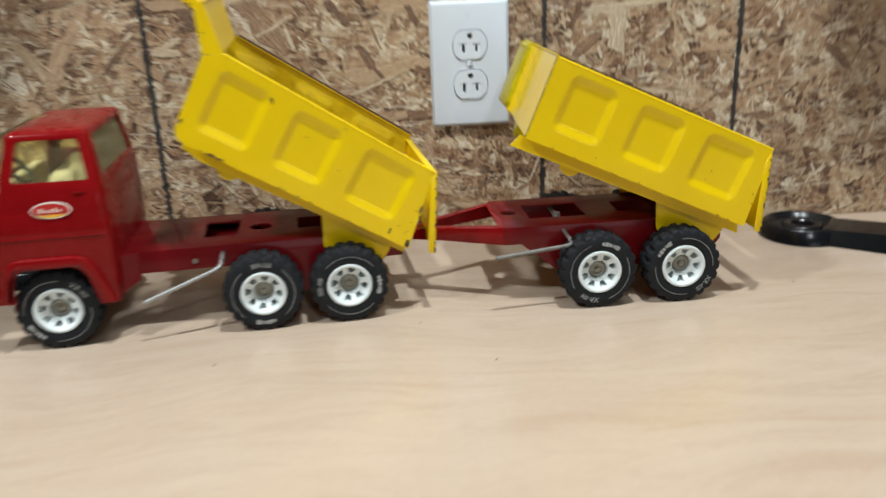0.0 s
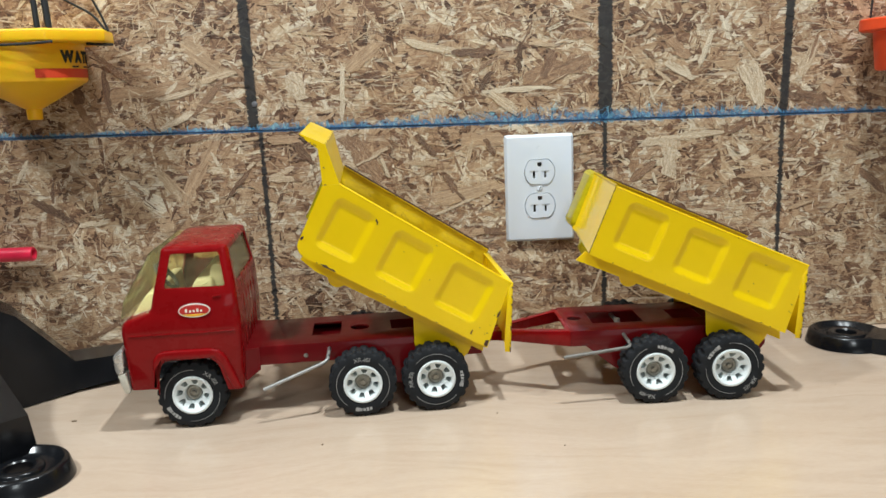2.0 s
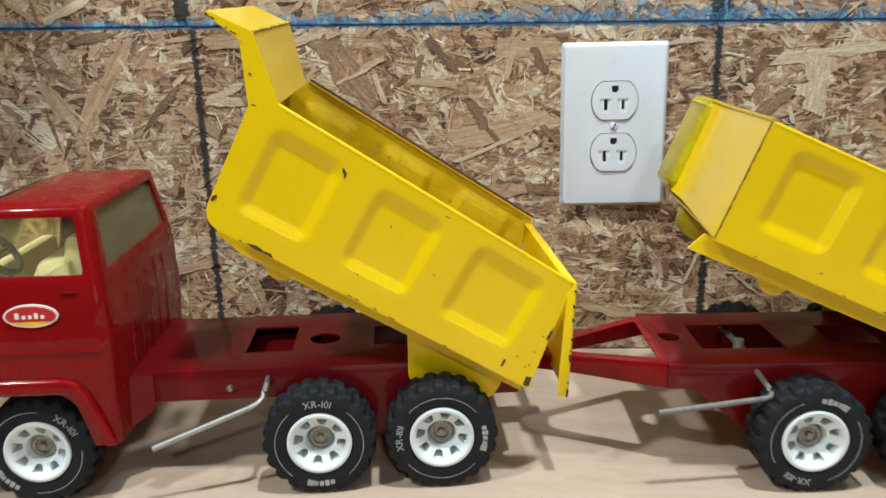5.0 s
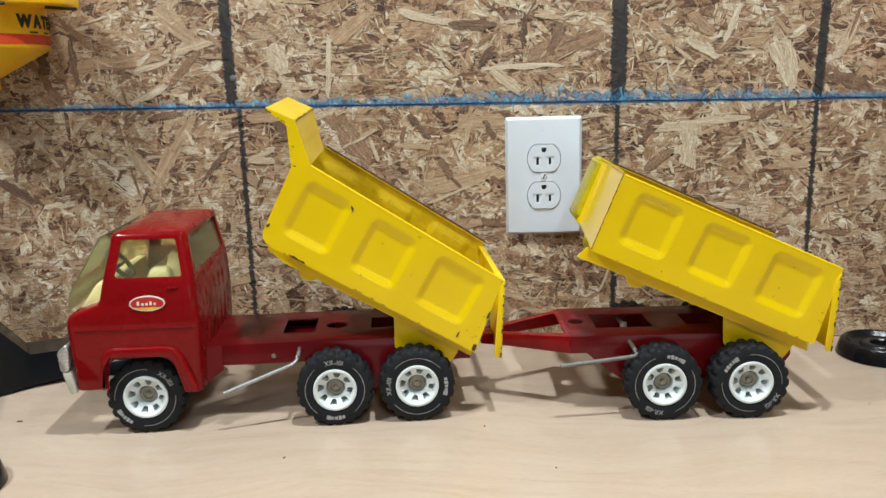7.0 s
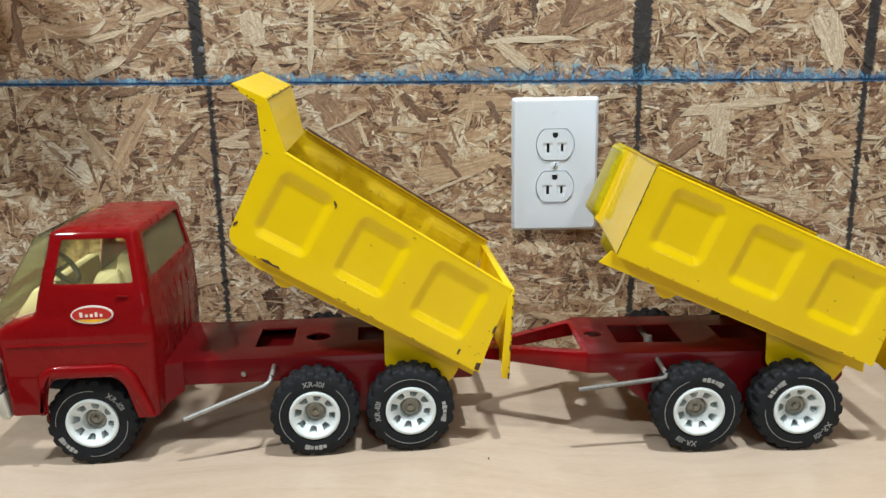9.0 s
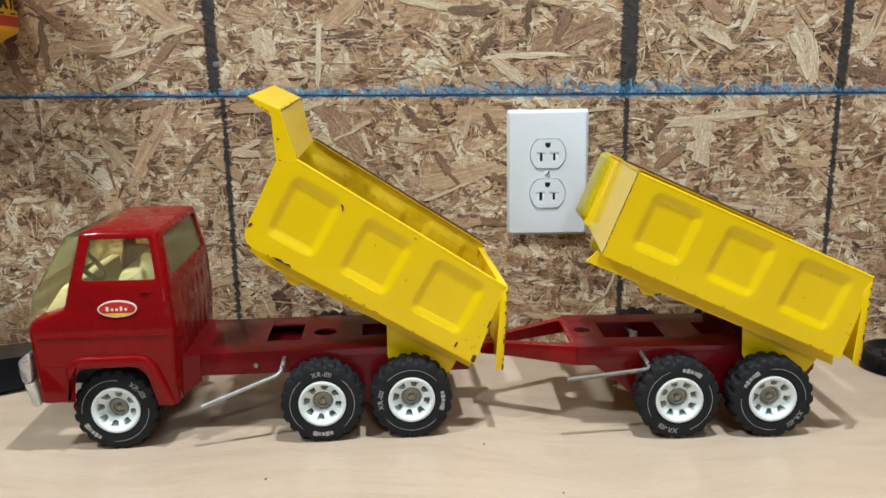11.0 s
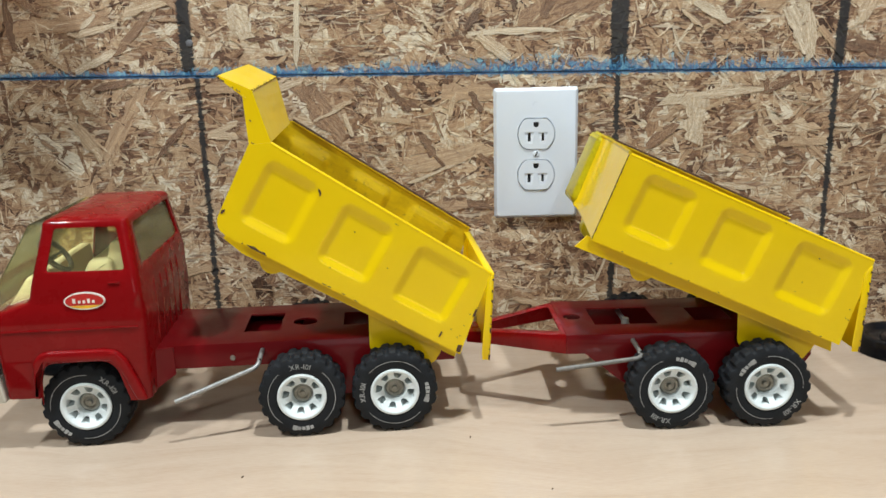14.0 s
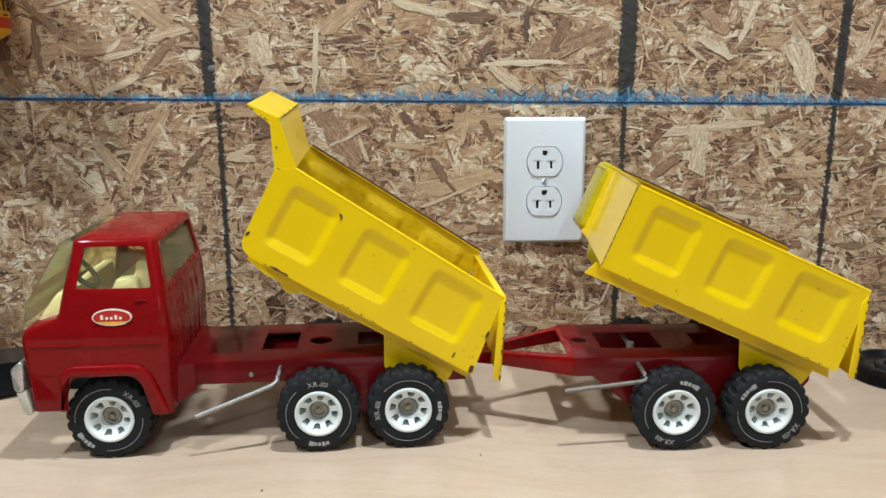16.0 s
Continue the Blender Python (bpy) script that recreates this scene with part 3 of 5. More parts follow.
def tyre_mesh():
    """A chunky off-road tyre about the y axis, outer side at negative y."""
    bm = bmesh.new()
    lugs, per = 20, 10
    count = lugs * per
    # (radius, y, lug depth, phase, which side the lug belongs to)
    profile = ((0.0176, -0.0095, 0, 0), (0.0195, -0.0112, 0, 0), (0.0235, -0.0118, 0, 0), (0.0262, -0.0116, 0, 0), (0.0285, -0.0110, 0.0002, 0),
               (0.0297, -0.0103, 0.0011, 0), (0.0306, -0.0086, 0.0013, 0), (0.0306, -0.0030, 0.0012, 0), (0.0306, -0.0006, 0.0011, 0),
               (0.0306, 0.0006, 0.0011, 5), (0.0306, 0.0030, 0.0012, 5), (0.0306, 0.0086, 0.0013, 5), (0.0297, 0.0103, 0.0011, 5),
               (0.0285, 0.0110, 0.0002, 5), (0.0262, 0.0116, 0, 5), (0.0195, 0.0112, 0, 5), (0.0176, 0.0095, 0, 5))
    rings = []
    for r, y, depth, phase in profile:
        ring = []
        for i in range(count):
            a = 2 * math.pi * i / count
            k = (i + phase) % per
            lug = 1.0 if k < 5 else (0.5 if k in (5, 9) else 0.0)
            rr = r + depth * (lug - 0.05) - (0.0004 if depth > 0.001 and lug == 0 else 0)
            ring.append(bm.verts.new((rr * math.cos(a), y, rr * math.sin(a))))
        rings.append(ring)
    for a, b in zip(rings, rings[1:]):
        for i in range(count):
            bm.faces.new((a[i], a[(i + 1) % count], b[(i + 1) % count], b[i]))
    me = bpy.data.meshes.new("tyre")
    bmesh.ops.recalc_face_normals(bm, faces=bm.faces)
    bm.to_mesh(me)
    bm.free()
    return me


def rim_mesh():
    bm = bmesh.new()
    lathe(bm, ((0.0040, 0.0010), (0.0074, 0.0004), (0.0084, -0.0062), (0.0142, -0.0094), (0.0153, -0.0111), (0.0166, -0.0119), (0.0180, -0.0116),
               (0.0182, -0.0090), (0.0180, 0.0095), (0.0040, 0.0095)), "y", 56, closed=True)
    cuts = []
    for i in range(8):
        c = bmesh.new()
        prism(c, round_outline([(-0.0017, 0.0095), (0.0017, 0.0095), (0.0033, 0.0143), (-0.0033, 0.0143)], 0.0012), -0.02, 0.0060, m=pose(0, 0, 0, 0, i * 45 + 8, 0))
        cuts.append(c)
    return carve(bm, cuts, 0.0003, 1)


def hub_mesh():
    bm = bmesh.new()
    lathe(bm, ((0.0001, -0.0052), (0.0019, -0.0050), (0.0022, -0.0042), (0.0022, -0.0024), (0.0038, -0.0022), (0.0044, -0.0032), (0.0056, -0.0036), (0.0070, -0.0026), (0.0073, 0.0002), (0.0001, 0.0008)), "y", 28)
    me = bpy.data.meshes.new("hub_cap")
    bmesh.ops.recalc_face_normals(bm, faces=bm.faces)
    bm.to_mesh(me)
    bm.free()
    return me


def on_ring(angle, radius, y, flip=False):
    """The pose of a letter that stands on the sidewall, top outwards."""
    return pose(radius * math.cos(angle), y, radius * math.sin(angle), 90, 0, 0) @ pose(0, 0, 0, 0, 0, math.degrees(angle) - 90)


def print_mesh():
    """The lettering and thin rings moulded on the sidewall; the maker's name stays as plain blocks."""
    bm = bmesh.new()
    r, y = 0.0243, -0.0119
    glyphs(bm, "XR-101", 0.0056, lambda s: on_ring(math.pi / 2 - s / r, r, y), 0.00012)
    for k, (w, h) in enumerate(((0.0036, 0.0036), (0.0024, 0.0026), (0.0024, 0.0026), (0.0024, 0.0034), (0.0024, 0.0026))):
        a = -math.pi / 2 + (k - 2) * 0.128
        box(bm, -w / 2, w / 2, -h / 2, h / 2, -0.0001, 0.00012, 0.0, on_ring(a, r, y))
        box(bm, -w / 2 + 0.0007, w / 2 - 0.0007, -h / 2 + 0.0009, h / 2 - 0.0009, 0.0, 0.0002, 0.0, on_ring(a, r, y))
    for mid in (0.0, math.pi):
        n = 26
        ring = []
        for i in range(n + 1):
            a = mid + (i / n - 0.5) * 1.75
            ring.append([bm.verts.new((q * math.cos(a), -0.0121, q * math.sin(a))) for q in (0.0243, 0.0247)])
        for p, q in zip(ring, ring[1:]):
            bm.faces.new((p[0], p[1], q[1], q[0]))
    me = bpy.data.meshes.new("sidewall_print")
    bm.to_mesh(me)
    bm.free()
    return me


TYRE, RIM, HUB, PRINT = tyre_mesh(), rim_mesh(), hub_mesh(), print_mesh()


def add_wheel(parent, x, y, spin):
    """A wheel whose outer side faces the near side for negative y."""
    wheel = mesh_part("wheel", RIM, RIM_WHITE, parent, "white plastic eight-slot rim")
    wheel.matrix_basis = pose(x, y, R, 0, 0, 0 if y < 0 else 180) @ pose(0, 0, 0, 0, -spin, 0)
    mesh_part("tyre", TYRE, RUBBER, wheel, "black knobbly rubber tyre", 28)
    mesh_part("hub_cap", HUB, HUB_STEEL, wheel, "dull steel axle cap")
    mesh_part("sidewall_print", PRINT, SIDEWALL_PRINT, wheel, "pale raised sidewall lettering", 0)


def add_axle(parent, x):
    bm = bmesh.new()
    tube(bm, ((x, -0.062, R), (x, 0.062, R)), 0.0024)
    part("axle", bm, STEEL, parent)


# ---- the dump beds ----
LENGTH, DEEP, HALF = 0.1936, 0.0652, 0.0725


def front_at(s, flare):
    """Where the side begins, from the rim (s = 0) to the floor (s = 1); the truck's bed has a rounded lower corner."""
    if flare:
        drop = max(0.0, s * DEEP - DEEP + 0.0105)
        return 0.0045 * s + 0.0105 - math.sqrt(max(0.0, 0.0105 ** 2 - drop ** 2))
    return -0.0015 + 0.0025 * s


def side_panel(sign, flare):
    """One pressed side of a dump bed with three sunk panels; u along, v up, y out."""
    cols, rows = 190, 64
    bays = ((0.0165, 0.0575), (0.0765, 0.1180), (0.1372, 0.1825))

    def rim_at(u):
        """Height of the top edge: the truck's bed has a cut corner and a slightly falling rim."""
        return min(0.0082 * u / 0.0125, 0.0086 * (1 - u / LENGTH)) if flare else 0.0

    def sink(u, v):
        deep = 0.0
        for a, b in bays:
            dx = max(a + 0.0035 - u, u - b + 0.0035)
            dv = max(-0.0475 - v, v + 0.0098)
            r = 0.0035
            d = math.hypot(max(dx + r, 0), max(dv + r, 0)) + min(max(dx + r, dv + r), 0) - r
            s = min(1.0, max(0.0, -d / 0.0082 + 0.58))
            deep = max(deep, s * s * (3 - 2 * s))
        return deep * 0.0021
    grid = []
    for j in range(rows + 1):
        v = -DEEP * j / rows
        line = []
        for i in range(cols + 1):
            s = i / cols
            u0 = front_at(-v / DEEP, flare) if flare or sign < 0 else 0.0100 + 0.0045 * (-v / DEEP)
            u1 = LENGTH + (0.0115 if flare else 0.0088) * (-v / DEEP)
            u = u0 + (u1 - u0) * s
            line.append((u, v + max(0.0, rim_at(u)) * (1 - j / rows) ** 4, sink(u, v)))
        grid.append(line)
    bm = bmesh.new()
    y_out, thick = HALF, 0.0010
    layers = []
    for off in (0.0, thick):
        layers.append([[bm.verts.new((u, sign * (y_out - d - off), v)) for u, v, d in line] for line in grid])
    for k, rowsv in enumerate(layers):
        for a, b in zip(rowsv, rowsv[1:]):
            for i in range(cols):
                bm.faces.new((a[i], a[i + 1], b[i + 1], b[i]))
    rim = lambda g: [*g[0], *[r[-1] for r in g[1:]], *g[-1][-2::-1], *[r[0] for r in g[-2:0:-1]]]
    a, b = rim(layers[0]), rim(layers[1])
    for i in range(len(a)):
        bm.faces.new((a[i], a[(i + 1) % len(a)], b[(i + 1) % len(b)], b[i]))
    # rolled top lip
    us = [(0.0128 if flare else 0.0 if sign < 0 else 0.0105) + (LENGTH - (0.0128 if flare else 0.0 if sign < 0 else 0.0105)) * i / 12 for i in range(13)]
    tube(bm, [(u, sign * (HALF - 0.0012), rim_at(u) - 0.0002) for u in us], 0.0014, 8)
    return bm


def chip_line(bm, points, y, height, seed):
    """Small ragged flakes of bare metal along an edge."""
    rng = random.Random(seed)
    for u, v, w in points:
        outline = []
        count = 9
        for i in range(count):
            a = 2 * math.pi * i / count
            r = rng.uniform(0.5, 1.1)
            outline.append((u + 0.5 * w * r * math.cos(a), v + 0.5 * height * r * math.sin(a)))
        prism(bm, outline, y - 0.00012, y + 0.0003)


def build_bed(parent, place, guard, seed):
    """A tipped dump bed: pressed sides, floor, front wall, rails, hinge brackets. place: the pose of (u, y, v) in the vehicle."""
    swing = place @ pose(0, -HALF, 0, 1.9 if guard else 1.1, 0, 0) @ pose(0, HALF, 0)
    bm = bmesh.new()
    # floor pan
    near, far = (0.017, 0.017) if guard else (0.0025, 0.0150)
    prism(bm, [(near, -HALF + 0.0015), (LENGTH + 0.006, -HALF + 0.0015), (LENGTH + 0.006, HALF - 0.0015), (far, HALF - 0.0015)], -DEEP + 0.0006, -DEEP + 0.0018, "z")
    bed = part("dump_bed", bm, DULL_YELLOW, parent, "tipped yellow pressed-steel dump bed with chipped edges")
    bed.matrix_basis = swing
    # front wall
    bm = bmesh.new()

    def wall_x(y, s):
        """Flat across, with a soft turn forward into the far flange of the trailer's bed."""
        if guard:
            return front_at(s, True) + 0.0006
        turn = max(0.0, (y - 0.010) / 0.026)
        return front_at(s, False) - 0.0002 + 0.062 * (y + HALF) - 0.0060 * turn * turn
    ys, rows = [-HALF + 0.0003 + ((0.0600 if guard else 0.0320) + HALF) * i / 22 for i in range(23)], 8
    faces_at = [[[bm.verts.new((wall_x(y, j / rows) + off, y, 0.0006 - (DEEP - 0.0004) * j / rows * (1.0 if guard else 1.0 - 0.05 * (y + HALF) / HALF))) for y in ys] for j in range(rows + 1)] for off in (0.0, 0.0011)]
    for g in faces_at:
        for p, q in zip(g, g[1:]):
            for i in range(22):
                bm.faces.new((p[i], p[i + 1], q[i + 1], q[i]))
    loop = lambda g: [*g[0], *[r[-1] for r in g[1:]], *g[-1][-2::-1], *[r[0] for r in g[-2:0:-1]]]
    p, q = loop(faces_at[0]), loop(faces_at[1])
    for i in range(len(p)):
        bm.faces.new((p[i], p[(i + 1) % len(p)], q[(i + 1) % len(q)], q[i]))
    part("front_wall", bm, YELLOW, bed, "flat glossy yellow front wall", 30)
    bm = bmesh.new()
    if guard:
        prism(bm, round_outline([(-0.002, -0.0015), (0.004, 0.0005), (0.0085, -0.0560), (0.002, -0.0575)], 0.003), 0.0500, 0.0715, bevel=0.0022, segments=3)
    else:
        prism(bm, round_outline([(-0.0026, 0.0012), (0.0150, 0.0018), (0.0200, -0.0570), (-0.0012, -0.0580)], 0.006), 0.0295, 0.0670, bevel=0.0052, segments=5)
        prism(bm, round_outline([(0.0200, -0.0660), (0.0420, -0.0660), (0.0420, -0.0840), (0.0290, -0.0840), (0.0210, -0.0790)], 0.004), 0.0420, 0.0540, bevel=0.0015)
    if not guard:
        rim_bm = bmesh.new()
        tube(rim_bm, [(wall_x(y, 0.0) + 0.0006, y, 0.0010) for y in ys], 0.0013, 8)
        part("front_rim", rim_bm, DULL_YELLOW, bed, "dull folded rim along the front wall")
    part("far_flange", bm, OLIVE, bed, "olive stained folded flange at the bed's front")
    bm = bmesh.new()
    tube(bm, [(0.013 + (LENGTH - 0.013) * i / 30, HALF - 0.0012, (0.0086 * (1 - (0.013 + (LENGTH - 0.013) * i / 30) / LENGTH) if guard else 0.0) + 0.0010) for i in range(31)], 0.0013, 8)
    part("worn_rim", bm, RUST, bed, "far rim worn to dark metal")
    for sign in (-1, 1):
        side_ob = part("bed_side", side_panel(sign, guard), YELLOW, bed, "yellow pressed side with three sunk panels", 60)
        side_ob.data.materials.append(DULL_YELLOW)
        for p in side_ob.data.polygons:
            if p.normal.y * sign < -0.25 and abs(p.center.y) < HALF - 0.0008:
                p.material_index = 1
    bm = bmesh.new()
    # under-frame channel
    def rail(late):
        """Side view of one folded rail; the trailer's far rail begins further back."""
        x0 = 0.014 if guard else 0.001 + late
        if not guard and late == 0.0:
            return [(x0, -DEEP - 0.0004), (0.2045, -DEEP - 0.0004), (0.2085, -DEEP - 0.0090), (x0 - 0.0045, -DEEP - 0.0112)]
        return [(x0, -DEEP - 0.0004), (0.2045, -DEEP - 0.0004), (0.2070, -DEEP - 0.0080), (x0 + (0.016 if guard else 0.011), -DEEP - 0.0108), (x0 - 0.001, -DEEP - 0.0068)]
    for sign in (-1, 1):
        prism(bm, rail(0.021 if sign > 0 else 0.0), sign * 0.058, sign * 0.0568)
        # rounded stop lug
        prism(bm, [(0.052 + 0.0105 * math.cos(a), -DEEP - 0.0055 - 0.0125 * math.sin(a)) for a in (math.pi * i / 10 for i in range(11))], sign * 0.0500, sign * 0.0490)
    box(bm, 0.030, 0.198, -0.0566, 0.0566, -DEEP - 0.0030, -DEEP - 0.0018)
    part("under_rail", bm, YELLOW, bed, "yellow folded rail under the bed")
    # flakes of missing paint
    bm = bmesh.new()
    rng = random.Random(seed)
    spots = [(rng.uniform(0.01, 0.19), rng.choice((-0.0006, -DEEP + 0.0006, -DEEP + 0.001)), rng.uniform(0.0012, 0.0045)) for _ in range(7)]
    spots += [(LENGTH + 0.004 + rng.uniform(-0.002, 0.002), rng.uniform(-0.055, -0.01), 0.0014) for _ in range(5)]
    chip_line(bm, spots, -HALF - 0.0001, 0.0008, seed)
    chip_line(bm, [(rng.uniform(0.01, 0.19), -0.004 - 0.056 * rng.random(), rng.uniform(0.0006, 0.0014)) for _ in range(4)], -HALF - 0.0001, 0.0011, seed + 1)
    tagged(part("paint_chips", bm, RUST, bed, "dark chips in the paint", 0), kind="stuff")
    # dark open seam between the near side and the front wall
    bm = bmesh.new()
    for i in range(24):
        a, c = i / 24, (i + 1) / 24
        w = 0.0002 + 0.0005 * rng.random()
        prism(bm, [(front_at(a, guard) - 0.0001, -0.064 * a), (front_at(a, guard) + w, -0.064 * a), (front_at(c, guard) + w * 0.8, -0.064 * c), (front_at(c, guard) - 0.0001, -0.064 * c)], -HALF - 0.0002, -HALF + 0.0004)
    if guard:
        bm.free()
    else:
        part("front_seam", bm, RUST, bed, "dark chipped seam at the front edge", 0)
    return bed


def rust_scar(bed):
    for outline in ([(0.0555, -0.0042), (0.0570, -0.0046), (0.0588, -0.0058), (0.0594, -0.0084), (0.0586, -0.0088), (0.0580, -0.0072), (0.0566, -0.0062), (0.0560, -0.0054)],
                    [(0.0040, -0.0500), (0.0058, -0.0480), (0.0066, -0.0496), (0.0056, -0.0520), (0.0044, -0.0524)],
                    [(0.1835, -0.0560), (0.1848, -0.0556), (0.1850, -0.0600), (0.1838, -0.0604)],
                    [(0.0300, -0.0640), (0.0360, -0.0628), (0.0400, -0.0638), (0.0440, -0.0632), (0.0462, -0.0648), (0.0340, -0.0650)],
                    [(0.1975, -0.0290), (0.1988, -0.0282), (0.1996, -0.0330), (0.1986, -0.0352), (0.1978, -0.0335)],
                    [(0.2000, -0.0590), (0.2028, -0.0580), (0.2042, -0.0630), (0.2030, -0.0645), (0.2008, -0.0640)]):
        bm = bmesh.new()
        prism(bm, outline, -HALF - 0.0003, -HALF + 0.0003)
        part("rust_scar", bm, RUST, bed, "rusty scar in the yellow paint", 0)


def cab_guard(bed):
    """The folded canopy over the cab, in the bed's own (u, y, v); it stands a little higher on the far side."""
    hw, far = HALF - 0.0015, 0.0480

    def lifted(bm):
        for v in bm.verts:
            v.co.z += 0.026 * (v.co.y + hw) * min(1.0, max(0.0, (v.co.z - 0.008) / 0.02))
        return bm
    bm = bmesh.new()
    prism(bm, [(0.0120, 0.0078), (-0.0140, 0.0326), (-0.0378, 0.0306), (-0.0380, 0.0317), (-0.0144, 0.0338), (0.0127, 0.0087)], -hw, far)
    guard_part = part("cab_guard", lifted(bm), YELLOW, bed, "folded yellow cab guard with dark worn creases", 0)
    for edge, out in ((-hw, -0.0011), (far, 0.0011)):
        bm = bmesh.new()
        prism(bm, [(0.0127, 0.0084), (-0.0140, 0.0338), (-0.0379, 0.0318), (-0.0376, 0.0300), (-0.0180, 0.0272), (0.0001, 0.0002)], edge, edge + out)
        part("guard_side", lifted(bm), YELLOW, guard_part, "", 0)
    bm = bmesh.new()
    for v in box(bm, -0.0149, -0.0135, -hw, far, 0.0330, 0.0343):
        v.co.z += 0.026 * (v.co.y + hw)
    for x, z, l in ((-0.035, 0.0300, 0.005), (-0.027, 0.0292, 0.003), (-0.0172, 0.0274, 0.0035), (0.004, 0.0020, 0.006), (-0.0375, 0.0304, 0.0022), (-0.022, 0.0290, 0.0030), (-0.006, 0.0150, 0.0016)):
        box(bm, x - l / 2, x + l / 2, -hw - 0.0014, -hw - 0.0010, z - 0.0004, z + 0.0005)
    part("worn_crease", bm, CHIPPED, bed, "worn crease showing bare metal", 0)


def tailgate(bed_parent, x_top, z_top, x_low, z_low):
    """A hanging gate with folded edges, in the vehicle's space."""
    bm = bmesh.new()
    lean = math.degrees(math.atan2(x_low - x_top, z_top - z_low))
    tall = math.hypot(x_low - x_top, z_top - z_low)
    m = pose(x_top, 0, z_top, 0, -lean, 0)
    hw = HALF + 0.0004
    box(bm, 0.0, 0.0010, -hw, hw, -tall, 0.0, 0.0003, m)
    for sign in (-1, 1):
        prism(bm, [(0.0, 0.0), (-0.0042, -0.006), (-0.0052, -tall + 0.006), (-0.0046, -tall), (0.001, -tall), (0.001, 0.0)], sign * hw, sign * (hw - 0.0010), bevel=0.0003, m=m)
    box(bm, -0.0046, 0.001, -hw + 0.0012, hw - 0.0012, -0.0012, 0.0, 0.0003, m)
    gate = part("tailgate", bm, YELLOW, bed_parent, "hanging yellow tailgate with folded edges")
    bm = bmesh.new()
    rng = random.Random(5)
    for _ in range(12):
        z = -rng.uniform(0.002, tall - 0.001)
        l = rng.uniform(0.0008, 0.003)
        prism(bm, [(-0.0004, z), (0.0006 + rng.random() * 0.0006, z - l * 0.3), (0.0008, z - l), (-0.0002, z - l * 0.7)], -hw - 0.0003, -hw + 0.0002, m=m)
    tagged(part("gate_chips", bm, RUST, gate, "dark chips along the gate's edge", 0), kind="stuff")


def hinge_bracket(parent, outline):
    for sign in (-1, 1):
        bm = bmesh.new()
        prism(bm, round_outline(outline, 0.004), sign * 0.0484, sign * 0.0495, bevel=0.0003)
        part("hinge_bracket", bm, YELLOW, parent, "yellow hinge plate riveted beside the frame")


def lever(parent, pts, material=STEEL, label="bent galvanised wire lever"):
    bm = bmesh.new()
    tube(bm, rounded(pts, 0.006), 0.0017)
    part("tipping_lever", bm, material, parent, label)


def rivets(bm, spots, y, r=0.0022):
    for x, z in spots:
        lathe(bm, ((0.0001, y - 0.0012), (r * 0.7, y - 0.0010), (r, y), (r, y + 0.0008)), "y", 14, pose(x, 0, z))


# ---- the toy dump truck ----
def cab_levels(inset):
    """Rounded outlines of the cab at rising heights: height, front, rear, half width, corner radius."""
    rows = ((0.0355, -0.0530, 0.0472, 0.0722, 0.006), (0.0700, -0.0548, 0.0484, 0.0735, 0.006), (0.0945, -0.0562, 0.0490, 0.0738, 0.006),
            (0.0990, -0.0560, 0.0490, 0.0737, 0.007), (0.1030, -0.0545, 0.0489, 0.0735, 0.008), (0.1058, -0.0505, 0.0488, 0.0733, 0.008),
            (0.1095, -0.0390, 0.0486, 0.0731, 0.007), (0.1120, -0.0312, 0.0484, 0.0729, 0.006), (0.1155, -0.0285, 0.0482, 0.0726, 0.005),
            (0.1240, -0.0267, 0.0475, 0.0718, 0.005), (0.1330, -0.0247, 0.0464, 0.0697, 0.005), (0.1500, -0.0208, 0.0436, 0.0650, 0.005),
            (0.1605, -0.0186, 0.0420, 0.0622, 0.005), (0.1652, -0.0178, 0.0414, 0.0612, 0.005), (0.1672, -0.0166, 0.0406, 0.0600, 0.005),
            (0.1684, -0.0138, 0.0388, 0.0576, 0.006), (0.1696, -0.0070, 0.0330, 0.0480, 0.008), (0.1707, 0.0060, 0.0180, 0.0200, 0.005))
    out = []
    for z, xf, xr, hw, r in rows:
        out.append((z, xf + inset, xr - inset, hw - inset, max(0.002, r - inset)))
    return out


def loft(bm, levels):
    rings = []
    for z, xf, xr, hw, r in levels:
        ring = []
        for cx, cy, a0 in ((xr - r, hw - r, 0), (xf + r, hw - r, 90), (xf + r, -hw + r, 180), (xr - r, -hw + r, 270)):
            for k in range(6):
                a = radians(a0 + 18 * k)
                ring.append(bm.verts.new((cx + r * math.cos(a), cy + r * math.sin(a), z)))
        rings.append(ring)
    for a, b in zip(rings, rings[1:]):
        for i in range(len(a)):
            bm.faces.new((a[i], a[(i + 1) % len(a)], b[(i + 1) % len(b)], b[i]))
    bm.faces.new(rings[0])
    bm.faces.new(rings[-1])


TRUCK = pose(-0.3162, -0.1593, 0.0, 0, 0, 5.51)
TRAILER = pose(0.1166, -0.1430, 0.0, 0, 0, 1.21)


